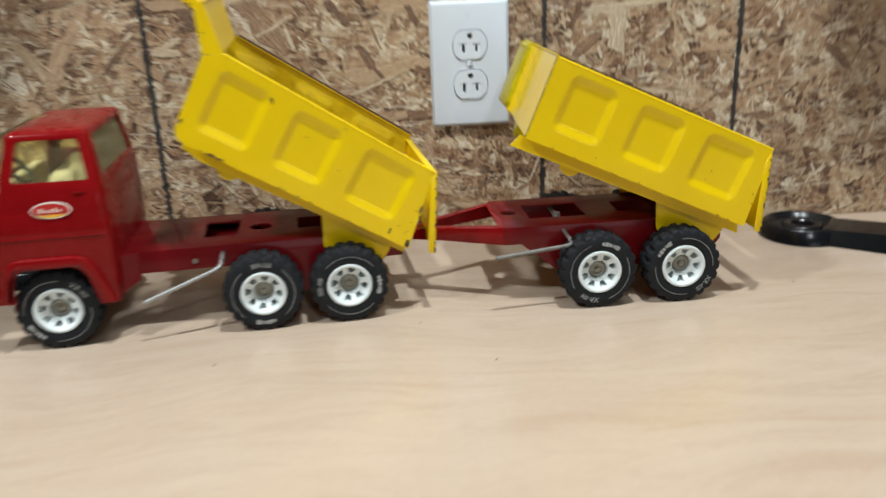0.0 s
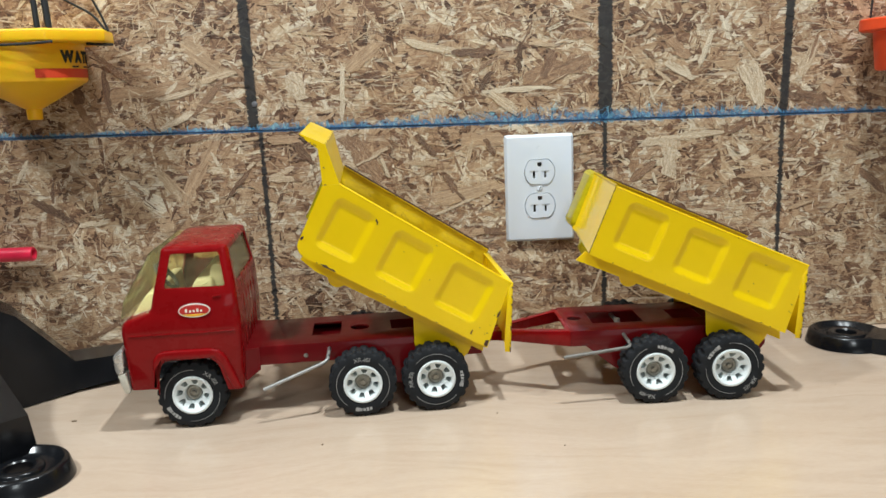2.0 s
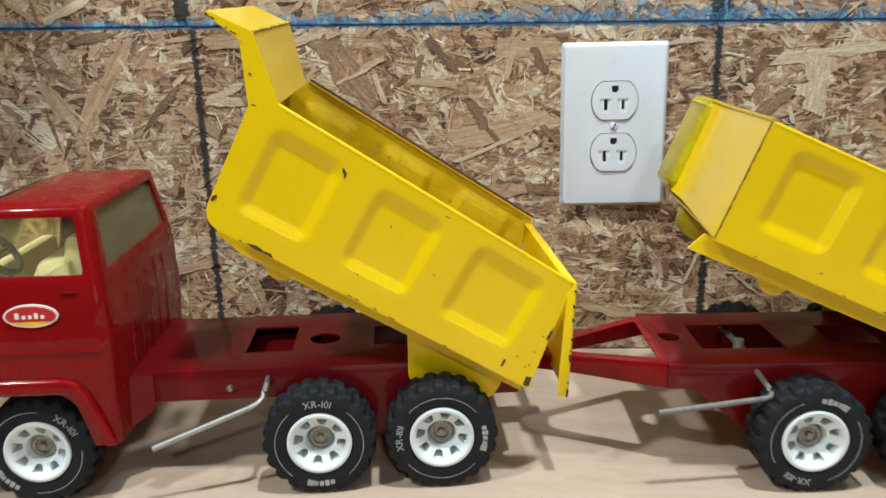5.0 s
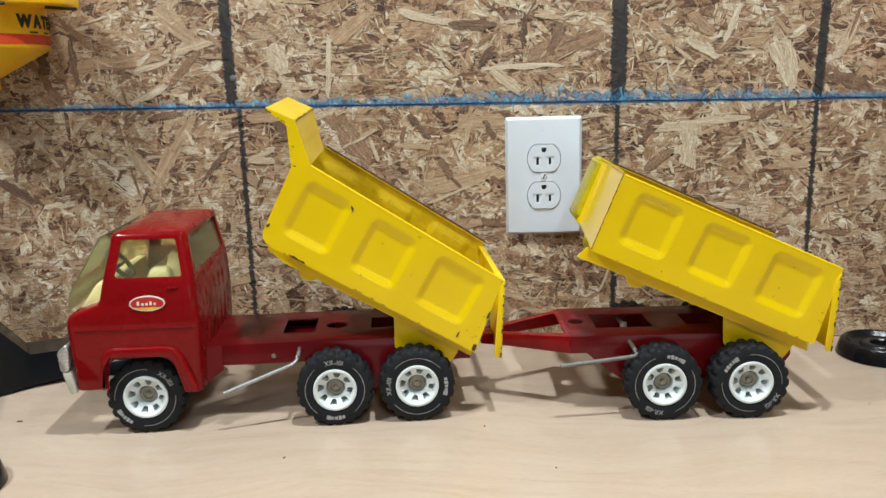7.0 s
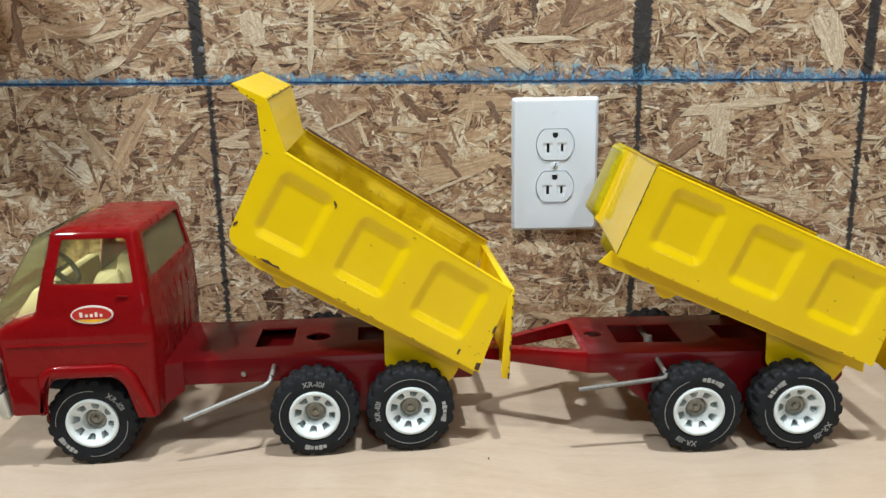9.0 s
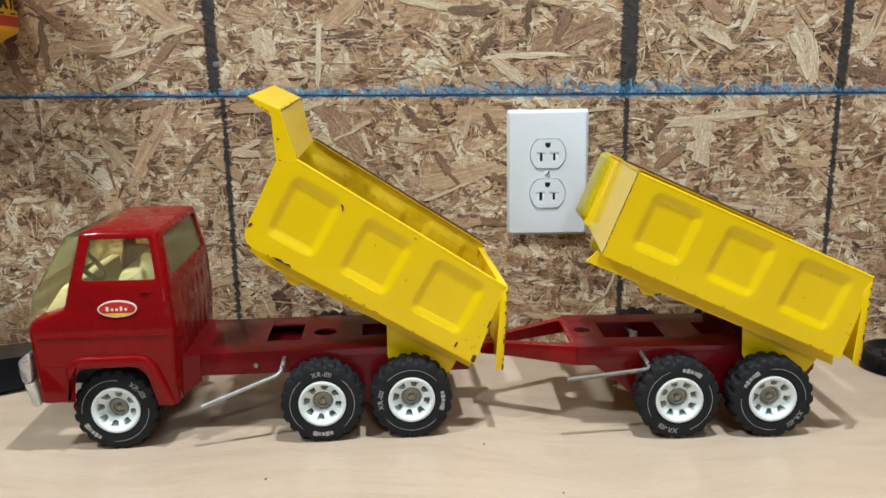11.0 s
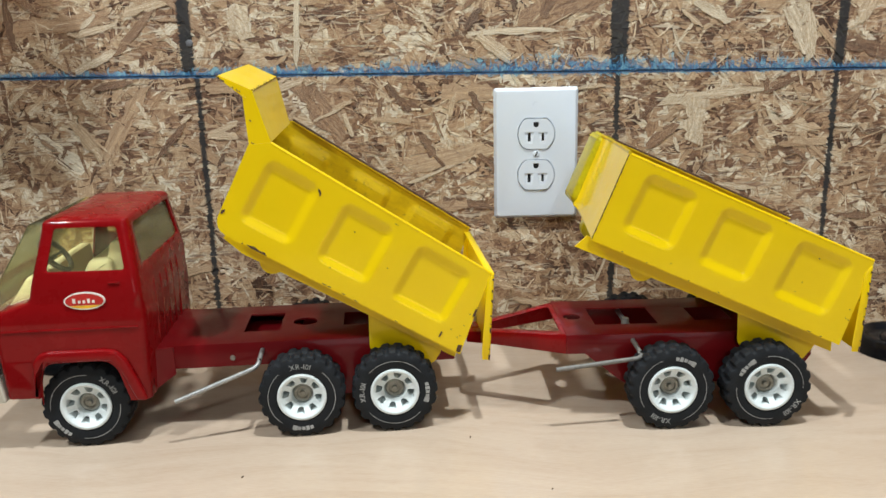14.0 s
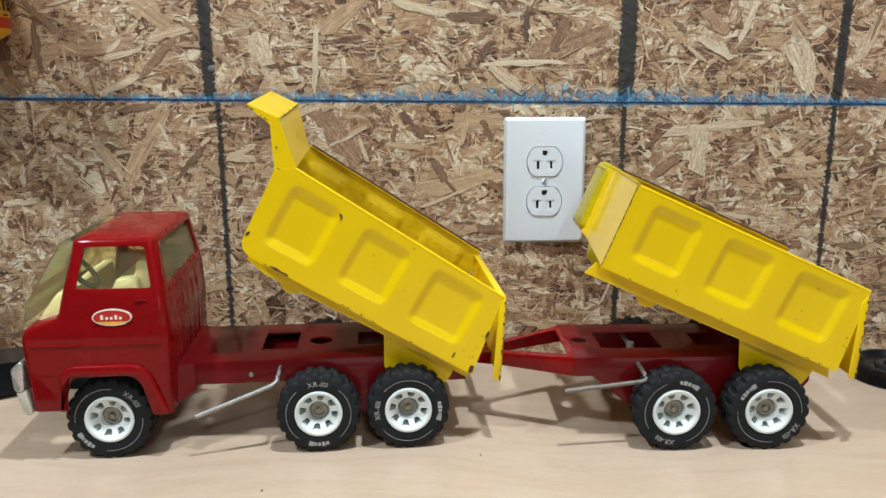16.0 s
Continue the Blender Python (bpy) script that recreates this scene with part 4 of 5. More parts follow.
def build_truck():
    truck = thing("toy_dump_truck", TRUCK, "red steel toy dump truck with a raised yellow bed", "toy truck")
    # cab shell
    outer, cuts = bmesh.new(), []
    loft(outer, cab_levels(0.0))
    hollow = bmesh.new()
    rows = cab_levels(0.0017)[:-3]
    rows[0] = (0.030, *rows[0][1:])
    loft(hollow, rows)
    cuts.append(hollow)
    window = round_outline([(-0.0088, 0.1624), (0.0335, 0.1622), (0.0380, 0.1325), (-0.0152, 0.1330)], 0.0024)
    c = bmesh.new()
    prism(c, window, -0.1, 0.1)
    cuts.append(c)
    c = bmesh.new()
    prism(c, round_outline([(-0.0555, 0.1320), (0.0580, 0.1320), (0.0510, 0.1628), (-0.0500, 0.1628)], 0.003), 0.020, 0.08, "x")
    cuts.append(c)
    c = bmesh.new()
    prism(c, round_outline([(-0.066, 0.1135), (0.066, 0.1135), (0.0575, 0.1640), (-0.0575, 0.1640)], 0.004), -0.09, -0.0135, "x")
    cuts.append(c)
    arch = round_outline([(-0.0292, 0.02), (-0.0266, 0.0560), (-0.0225, 0.0672), (0.0195, 0.0672), (0.0265, 0.0610), (0.0372, 0.0200)], 0.006)
    c = bmesh.new()
    prism(c, arch, -0.1, 0.1)
    cuts.append(c)
    c = bmesh.new()
    box(c, -0.08, -0.0285, -0.1, 0.1, 0.02, 0.0412)
    cuts.append(c)
    shell = carve(outer, cuts, 0.0007, 2, 40)
    cab = mesh_part("cab", shell, RED, truck, "glossy red stamped-steel cab with rounded edges", 35)
    # pressed details of the cab
    for sign in (-1, 1):
        bm = bmesh.new()
        lip = [(-0.0316, 0.0414), (-0.0308, 0.0690), (-0.0255, 0.0752), (-0.019, 0.0768), (0.020, 0.0768), (0.0285, 0.0748), (0.0345, 0.0680), (0.0466, 0.0362),
               (0.0386, 0.0362), (0.0288, 0.0598), (0.0225, 0.0678), (-0.0208, 0.0682), (-0.0262, 0.0600), (-0.0288, 0.0414)]
        prism(bm, lip, sign * 0.0715, sign * 0.0766, bevel=0.0026, segments=4)
        part("fender_lip", bm, RED, cab, "raised red lip round the wheel arch")
        bm = bmesh.new()
        box(bm, -0.0490, 0.0445, sign * 0.0732, sign * 0.0746, 0.0910, 0.0928, 0.0006)
        part("side_crease", bm, RED, cab)
        bm = bmesh.new()
        box(bm, 0.0265, 0.0345, sign * 0.0715, sign * 0.0731, 0.1236, 0.1250, 0.0005)
        part("door_handle", bm, RED, cab)
        # body fairing behind the wheel
        bm = bmesh.new()
        verts = prism(bm, [(0.0440, 0.0362), (0.0475, 0.0362), (0.0600, 0.0440), (0.0600, 0.0655), (0.0440, 0.0655)], sign * 0.0450, sign * 0.0530)
        for v in verts:
            if v.co.x > 0.05 and abs(v.co.y) > 0.05:
                v.co.y = sign * 0.0475
        part("fairing", bm, SHADED_DUSTY_RED, cab)
    bm = bmesh.new()
    for y in (-0.036, -0.018, 0.0, 0.018, 0.036):
        prism(bm, [(0.0470, 0.0600), (0.0494, 0.0680), (0.0491, 0.1140), (0.0470, 0.1225)], y - 0.0016, y + 0.0016, bevel=0.0006)
    part("rear_louvre", bm, RED, cab, "pressed vertical ribs in the cab's back")
    # tinted one-piece glazing
    glass = bmesh.new()
    pane = [(-0.0578, 0.1052), (-0.0546, 0.1204), (-0.0263, 0.1652), (-0.0180, 0.1644), (-0.0240, 0.1380), (-0.0278, 0.1140)]
    for sign in (-1, 1):
        prism(glass, pane, sign * 0.0600, sign * 0.0592)
    for a, b in zip(pane, pane[1:3]):
        prism(glass, [a, b, (b[0] + 0.0009, b[1]), (a[0] + 0.0009, a[1])], -0.0592, 0.0592)
    part("windshield", glass, HAZY_GLASS, cab, "yellowed clear plastic windshield").visible_shadow = False
    for sign in (-1, 1):
        bm = bmesh.new()
        made = prism(bm, [(-0.0100, 0.1634), (0.0345, 0.1634), (0.0392, 0.1312), (-0.0165, 0.1316)], 0, sign * 0.0006)
        for v in made:
            v.co.y += sign * (0.0672 - 0.29 * (v.co.z - 0.131))
        part("side_window", bm, GLASS, cab, "yellowed clear plastic window").visible_shadow = False
    bm = bmesh.new()
    prism(bm, [(0.0448, 0.1310), (0.0390, 0.1638), (0.0384, 0.1638), (0.0442, 0.1310)], -0.0585, 0.0595)
    part("rear_window", bm, DULL_GLASS, cab, "yellowed clear plastic rear window").visible_shadow = False
    # cream interior
    bm = bmesh.new()
    box(bm, 0.006, 0.040, -0.056, 0.056, 0.108, 0.1245, 0.005)
    for y0, y1 in ((-0.0560, -0.0190), (-0.0170, 0.0170), (0.0190, 0.0560)):
        prism(bm, round_outline([(0.002, 0.122), (0.026, 0.122), (0.026, 0.1385), (0.010, 0.1375)], 0.004), y0, y1, bevel=0.003, segments=3)
    for y in (-0.036, 0.0, 0.036):
        prism(bm, round_outline([(0.018, 0.120), (0.038, 0.120), (0.035, 0.1495), (0.0245, 0.1495)], 0.003), y - 0.0165, y + 0.0165, bevel=0.0012)
    part("seat", bm, SEAT_CREAM, cab, "cream moulded seats")
    bm = bmesh.new()
    prism(bm, [(-0.050, 0.1045), (-0.0340, 0.1265), (-0.0255, 0.1265), (-0.0235, 0.1045)], -0.056, 0.056, bevel=0.0015)
    part("dashboard", bm, SEAT_CREAM, cab, "cream moulded dashboard")
    bm = bmesh.new()
    lean = pose(-0.0200, -0.0350, 0.1375, 0, -38, 0)
    tube(bm, [lean @ Vector((0, 0.0138 * math.cos(2 * math.pi * i / 28), 0.0138 * math.sin(2 * math.pi * i / 28))) for i in range(29)], 0.0020, 8, False)
    tube(bm, [lean @ Vector((0, -0.0138, 0)), lean @ Vector((-0.002, 0, 0)), lean @ Vector((0, 0.0138, 0))], 0.0011, 6)
    tube(bm, [lean @ Vector((0, 0, 0)), lean @ Vector((-0.012, 0, 0))], 0.0016, 8)
    part("steering_wheel", bm, WHEEL_GREY, cab, "dark grey steering wheel")
    # dark lining behind the seats, on the far door post
    bm = bmesh.new()
    prism(bm, [(0.0150, 0.1270), (0.0420, 0.1270), (0.0385, 0.1640), (0.0180, 0.1640)], 0.0560, 0.0572, bevel=0.0003)
    part("door_post_lining", bm, WHEEL_GREY, cab, "dark grey lining on the door post")
    # bumper
    bm = bmesh.new()
    prism(bm, round_outline([(-0.0590, 0.0800), (-0.0655, 0.0745), (-0.0640, 0.0575), (-0.0570, 0.0575), (-0.0560, 0.0800)], 0.003), -0.0735, 0.0735, bevel=0.0012, segments=3)
    bumper = part("bumper", bm, BUMPER_SILVER, truck, "worn silver bumper")
    bm = bmesh.new()
    prism(bm, round_outline([(-0.0632, 0.0574), (-0.0585, 0.0388), (-0.0530, 0.0388), (-0.0560, 0.0574)], 0.002), -0.0730, 0.0730, bevel=0.0010)
    part("bumper_apron", bm, BUMPER_CREAM, bumper, "dull cream lower bumper")
    # oval door badge: plain shapes only
    bm = bmesh.new()
    oval = lambda a, b: [(0.0100 + a * math.cos(2 * math.pi * i / 40), 0.1124 + b * math.sin(2 * math.pi * i / 40)) for i in range(40)]
    prism(bm, oval(0.0140, 0.0063), -0.0740, -0.0725)
    badge = part("door_badge", bm, DECAL_WHITE, cab, "oval door badge with a pale border", 0)
    bm = bmesh.new()
    prism(bm, [(x, max(z, 0.1094)) for x, z in oval(0.0130, 0.0053)], -0.0742, -0.0735)
    part("badge_field", bm, DECAL_RED, badge, "red badge field", 0)
    bm = bmesh.new()
    prism(bm, [(x, min(z, 0.1092)) for x, z in oval(0.0130, 0.0053)], -0.0742, -0.0735)
    part("badge_base", bm, DECAL_YELLOW, badge, "yellow badge base", 0)
    bm = bmesh.new()
    for x0, x1, h in ((-0.0080, -0.0060, 0.0017), (-0.0044, -0.0026, 0.0010), (-0.0012, 0.0006, 0.0010), (0.0020, 0.0038, 0.0016), (0.0052, 0.0070, 0.0010)):
        box(bm, 0.0100 + x0, 0.0100 + x1, -0.0744, -0.0738, 0.1110, 0.1110 + 2 * h)
    part("badge_bars", bm, DECAL_WHITE, badge, "pale bars on the badge", 0)
    # frame
    bm = bmesh.new()
    top, hw = 0.0664, 0.0465
    box(bm, 0.030, 0.272, -hw, hw, 0.020, top, 0.0018)
    cuts = []
    for args in ((0.029, 0.2705, -hw + 0.0014, hw - 0.0014, 0.0, top - 0.0014), (0.02, 0.055, -0.1, 0.1, 0.0, 0.0440), (0.0, 0.1320, -0.1, 0.1, 0.0, 0.0480), (0.246, 0.3, -0.1, 0.1, 0.0, 0.0440),
                 (0.1085, 0.1365, -0.0215, 0.0225, 0.05, 0.1), (0.1860, 0.2160, -0.0165, 0.0155, 0.05, 0.1)):
        c = bmesh.new()
        box(c, *args)
        cuts.append(c)
    c = bmesh.new()
    prism(c, circle(0.1552, -0.0025, 0.0096, 28), 0.05, 0.1, "z")
    cuts.append(c)
    frame_part = mesh_part("frame", carve(bm, cuts, 0.0006, 2), SHADED_DUSTY_RED, truck, "red folded steel frame with punched holes", 35)
    bm = bmesh.new()
    box(bm, 0.094, 0.150, -0.0100, hw - 0.0016, 0.0540, 0.0552, 0.0003)
    part("cross_member", bm, SHADED_DUSTY_RED, frame_part, "red cross member below the frame's opening", 0)
    for spot in ((0.1030, 0.0545), (0.1640, 0.0550)):
        bm = bmesh.new()
        rivets(bm, (spot,), -hw)
        part("rivet", bm, HUB_STEEL, frame_part, "dull steel rivet")
    for x in (0.1195, 0.1310):
        bm = bmesh.new()
        lathe(bm, ((0.0001, 0.0600), (0.0018, 0.0596), (0.0021, 0.0560), (0.0021, 0.0520)), "z", 14, pose(x, -0.006, -0.003))
        part("cross_pin", bm, HUB_STEEL, frame_part, "dull steel pin")
    bm = bmesh.new()
    box(bm, 0.262, 0.300, -0.012, 0.012, 0.0500, 0.0520, 0.0005)
    lathe(bm, ((0.0030, 0.0520), (0.0030, 0.0620), (0.0022, 0.0640), (0.0001, 0.0640)), "z", 14, pose(0.2925, 0, 0))
    part("hitch_pin", bm, STEEL, frame_part, "steel hitch plate and pin")
    for x in (0.0, 0.1555, 0.224):
        add_axle(truck, x)
    for x, spin in ((0.0, -48), (0.1555, 0), (0.224, 88)):
        track = 0.0585 if x == 0.0 else 0.0640
        add_wheel(truck, x, -track, spin)
        add_wheel(truck, x, track, spin * 1.7 + 20)
    lever(truck, ((0.1256, -0.0420, 0.0605), (0.1252, -0.0540, 0.0590), (0.1240, -0.0665, 0.0539), (0.0652, -0.0772, 0.0345)))
    bed = build_bed(truck, pose(0.1306, 0, 0.2176, 0, 30.8, 0), True, 11)
    rust_scar(bed)
    cab_guard(bed)
    tailgate(truck, 0.2985, 0.1188, 0.2945, 0.0521)
    hinge_bracket(truck, [(0.2068, 0.1080), (0.2064, 0.0565), (0.2300, 0.0400), (0.2550, 0.0425), (0.2615, 0.0525), (0.2640, 0.0740)])


def build_trailer():
    trailer = thing("toy_dump_trailer", TRAILER, "red steel toy tipping trailer with a raised yellow bed", "toy trailer")
    bm = bmesh.new()
    top, hw = 0.0648, 0.0440
    side = [(-0.0735, top), (0.1150, top), (0.1150, 0.0440), (0.1000, 0.0240), (-0.0265, 0.0240), (-0.0320, 0.0275), (-0.0590, 0.0495), (-0.0735, 0.0495)]
    prism(bm, side, -hw, hw)
    cuts = []
    for args in ((-0.08, 0.1136, -hw + 0.0014, hw - 0.0014, 0.0, top - 0.0014), (-0.0470, 0.0030, -0.0200, 0.0215, 0.05, 0.1), (0.0340, 0.0640, -0.0150, 0.0165, 0.05, 0.1)):
        c = bmesh.new()
        box(c, *args)
        cuts.append(c)
    c = bmesh.new()
    prism(c, circle(-0.0620, 0.0010, 0.0070, 24), 0.05, 0.1, "z")
    cuts.append(c)
    frame_part = mesh_part("frame", carve(bm, cuts, 0.0006, 2), SHADED_DUSTY_RED, trailer, "red folded steel frame with punched holes", 35)
    # drawbar: a tapering folded plate with a three-cornered hole
    tip = 0.0130
    outline = [(-0.0712, -hw + 0.0006), (-0.0712, hw - 0.0006), (-0.1250, tip + 0.005), (-0.1480, tip - 0.003), (-0.1480, -tip + 0.003), (-0.1250, -tip - 0.005)]
    bm = bmesh.new()
    prism(bm, outline, 0.0492, top - 0.0003, "z")
    c = bmesh.new()
    prism(c, [(-0.0600, -hw + 0.0026), (-0.0600, hw - 0.0026), (-0.0740, hw - 0.0026), (-0.1245, tip + 0.0034), (-0.1465, tip - 0.0046), (-0.1465, -tip + 0.0046), (-0.1245, -tip - 0.0034), (-0.0740, -hw + 0.0026)], 0.0, top - 0.0018, "z")
    hole = bmesh.new()
    prism(hole, round_outline([(-0.0770, -0.0320), (-0.0770, 0.0320), (-0.1290, 0.0075), (-0.1290, -0.0075)], 0.004), 0.055, 0.1, "z")
    cuts = [c, hole]
    me = carve(bm, cuts, 0.0006, 2)
    for v in me.vertices:
        if v.co.x < -0.0745 and v.co.z > 0.055:
            v.co.z -= 0.085 * (-0.0745 - v.co.x)
    mesh_part("drawbar", me, RED, frame_part, "red tapering drawbar with a three-cornered hole", 35)
    bm = bmesh.new()
    lathe(bm, ((0.0001, 0.0640), (0.0030, 0.0635), (0.0034, 0.0560), (0.0034, 0.0480)), "z", 14, pose(-0.0190, -0.002, 0))
    tube(bm, ((-0.0150, -0.0428, 0.0550), (-0.0150, 0.0428, 0.0550)), 0.0020)
    part("cross_pin", bm, STEEL, frame_part, "steel cross pin")
    for x in (0.0, 0.0710):
        add_axle(trailer, x)
    for x, spin in ((0.0, 160), (0.0710, -132)):
        add_wheel(trailer, x, -0.0640, spin)
        add_wheel(trailer, x, 0.0640, spin * 1.3 + 35)
    lever(trailer, ((-0.0230, -0.0420, 0.0600), (-0.0222, -0.0540, 0.0582), (-0.0200, -0.0655, 0.0537), (-0.0853, -0.0720, 0.0486)), TARNISHED, "bent wire lever tarnished dull grey")
    build_bed(trailer, pose(-0.0356, 0, 0.2049, 0, 24.5, 0), False, 23)
    tailgate(trailer, 0.1390, 0.1214, 0.1352, 0.0566)
    hinge_bracket(trailer, [(0.0536, 0.0980), (0.0552, 0.0564), (0.0760, 0.0400), (0.1050, 0.0415), (0.1150, 0.0545), (0.1165, 0.0720)])


build_truck()
build_trailer()


# ---- black plastic stands, hanging hoppers, red tube ----
def foot_disc(bm, cx, cy, r=0.042, tall=0.016):
    """A broad ring with a sunk track round a raised boss and a hole through its middle."""
    lathe(bm, ((0.0110, 0.001), (0.0110, tall - 0.0042), (0.0122, tall - 0.0030), (0.0175, tall - 0.0026), (0.0190, tall - 0.0036), (0.0200, tall - 0.0062), (0.0270, tall - 0.0066), (0.0300, tall - 0.0050),
               (0.0322, tall - 0.0012), (r - 0.0075, tall), (r - 0.0050, tall - 0.0006), (r - 0.0036, tall - 0.0022), (r - 0.0005, 0.0032), (r, 0.0005), (r - 0.003, 0.0002), (0.0120, 0.0002)), "z", 56, pose(cx, cy, 0), closed=True)


def arm_solid(bm, a, b, w0, w1, h0, h1, lift=0.0, fall=(0.5, 0.0)):
    """A tapering arm between two places on the bench; fall says how much of the height is left on the way."""
    a, b = Vector((*a, 0)), Vector((*b, 0))
    way = (b - a).normalized()
    side = Vector((-way.y, way.x, 0))
    ring = []
    for p, w, h, base in ((a, w0, h0, 0.001), (a.lerp(b, 0.45), (w0 + w1) / 2, h1 + (h0 - h1) * fall[0], 0.001), (a.lerp(b, 0.68), w1, h1 + 0.003 + (h0 - h1) * fall[1], 0.001 + lift * 0.4), (b, w1, h1, 0.001 + lift)):
        ring.append([bm.verts.new(p + side * (s * w) + Vector((0, 0, z))) for s, z in ((-1, base), (1, base), (0.8, h), (-0.8, h))])
    for p, q in zip(ring, ring[1:]):
        for i in range(4):
            bm.faces.new((p[i], p[(i + 1) % 4], q[(i + 1) % 4], q[i]))
    bm.faces.new(ring[0]), bm.faces.new(ring[-1])


def build_stand(name, cx, cy, feet, label):
    stand = thing(name, pose(cx, cy, 0), label, "toy stand")
    bm = bmesh.new()
    lathe(bm, ((0.052, 0.001), (0.050, 0.06), (0.036, 0.12), (0.030, 0.30), (0.026, 0.302)), "z", 32)
    part("column", bm, BLACK, stand)
    for fx, fy, lift, tall in feet:
        bm = bmesh.new()
        far = Vector((fx - cx, fy - cy))
        arm_solid(bm, (0, 0), far * (1 - 0.024 / far.length), 0.052, 0.028, 0.155, (0.044 if tall else 0.024) + lift, max(0.0, lift), (0.58, 0.32) if tall else (0.5, 0.0))
        arm = part("arm", bm, BLACK, stand, "tapering black plastic arm", 20)
        bm = bmesh.new()
        foot_disc(bm, far.x, far.y)
        part("foot", bm, BLACK, arm, "round dished black foot")
    return stand


build_stand("tower_stand", -0.600, -0.175, ((-0.4240, -0.3235, 0.0, True), (-0.4000, -0.0480, 0.006, False)), "glossy black plastic toy tower base with round feet")
build_stand("tower_stand", 0.600, -0.245, ((0.3725, -0.064, -0.0085, False),), "glossy black plastic toy tower base with a round foot")

bm = bmesh.new()
lathe(bm, ((0.0082, -0.20), (0.0082, 0.0575), (0.0076, 0.0582), (0.0056, 0.0582), (0.0050, 0.0560), (0.0050, -0.20)), "x", 28, pose(-0.5995, -0.0220, 0.1325), closed=True)
tagged(part("red_tube", bm, PINK_RED, None, ""), "pinkish red plastic tube lying level beside the wall", "tube")


def build_hopper():
    hopper = thing("hanging_water_tank", pose(-0.5003, -0.060, 0.2832), "yellow plastic toy water tank hung on black cords", "toy tank")
    bm = bmesh.new()
    lathe(bm, ((0.0062, 0.0), (0.0076, 0.0006), (0.0080, 0.0115), (0.0105, 0.0125), (0.0552, 0.0378), (0.0562, 0.0395), (0.0562, 0.0760), (0.0525, 0.0762), (0.0525, 0.0405), (0.0062, 0.0140)), "z", 64, closed=True)
    tank = part("tank", bm, TANK_YELLOW, hopper, "yellow tank with a cone bottom and spout")
    bm = bmesh.new()
    ring = [(0.0922 * math.sin(radians(31 + 45 * i)), -0.0664 * math.cos(radians(31 + 45 * i))) for i in range(8)]
    prism(bm, ring, 0.0762, 0.0888, "z", bevel=0.0022, segments=3)
    part("rim", bm, TANK_YELLOW, tank, "eight-sided yellow rim")
    # label wrapped round the near side
    def wrap(s, z, out=0.0003):
        a = s / 0.0564
        return pose((0.0564 + out) * math.sin(a), -(0.0564 + out) * math.cos(a), z, 90, 0, math.degrees(a))
    bm = bmesh.new()
    glyphs(bm, "WATER", 0.0152, lambda s: wrap(s * 0.86 + 0.0868, 0.0628) @ Matrix.Diagonal((0.90, 1, 1, 1)), 0.0002, 0.0010)
    for s0, s1, z0, z1 in ((0.0700, 0.0800, 0.0520, 0.0535), (0.0900, 0.1000, 0.0520, 0.0535)):
        for k in range(4):
            a = s0 + (s1 - s0) * (k + 0.5) / 4
            box(bm, -(s1 - s0) / 9, (s1 - s0) / 9, 0, z1 - z0, 0, 0.0002, m=wrap(a, z0))
    part("label_text", bm, INK, tank, "black label lettering", 0)
    bm = bmesh.new()
    strip = []
    for i in range(25):
        a = (0.0305 + 0.090 * i / 24) / 0.0564
        strip.append([bm.verts.new((0.0566 * math.sin(a), -0.0566 * math.cos(a), z)) for z in (0.0416, 0.0507)])
    for p, q in zip(strip, strip[1:]):
        bm.faces.new((p[0], p[1], q[1], q[0]))
    part("label_band", bm, LABEL_RED, tank, "orange-red label band", 0)
    hook = (-0.02, 0.0, 0.30)
    for pts, r in (([(0.039, -0.0730, 0.0880), (0.0375, -0.0710, 0.13), (0.010, -0.050, 0.20), hook], 0.0028), ([(0.049, -0.0690, 0.0880), (0.0465, -0.0670, 0.13), (0.012, -0.048, 0.20), hook], 0.0032),
                   ([(0.0850, 0.0, 0.0880), (0.0740, 0.0, 0.1050), (0.0410, 0.0, 0.1230), (0.0, 0.0, 0.155), hook], 0.0013), ([(0.0860, 0.006, 0.0880), (0.0800, 0.006, 0.1050), (0.0720, 0.005, 0.1230), hook], 0.0013),
                   ([(-0.085, 0.0, 0.0880), (-0.070, 0.0, 0.15), hook], 0.0020)):
        bm = bmesh.new()
        tube(bm, rounded([(x, 0.72 * y, z) for x, y, z in pts], 0.03), r, 8)
        part("cord", bm, CORD, hopper, "black cord tied over the rim")
    bm = bmesh.new()
    tube(bm, (hook, (hook[0], 0, 1.338)), 0.0020, 8)
    part("hanging_cord", bm, CORD, hopper)
    for pts in ([(-0.060, -0.074, 0.0740), (-0.020, -0.0905, 0.0735), (0.030, -0.0890, 0.0735), (0.053, -0.0760, 0.0755)], [(0.072, -0.028, 0.0745), (0.081, -0.008, 0.0742), (0.0870, 0.012, 0.0748)]):
        bm = bmesh.new()
        tube(bm, rounded([(x, 0.72 * y, z) for x, y, z in pts], 0.02), 0.0014, 8)
        part("cord", bm, CORD, hopper)


build_hopper()


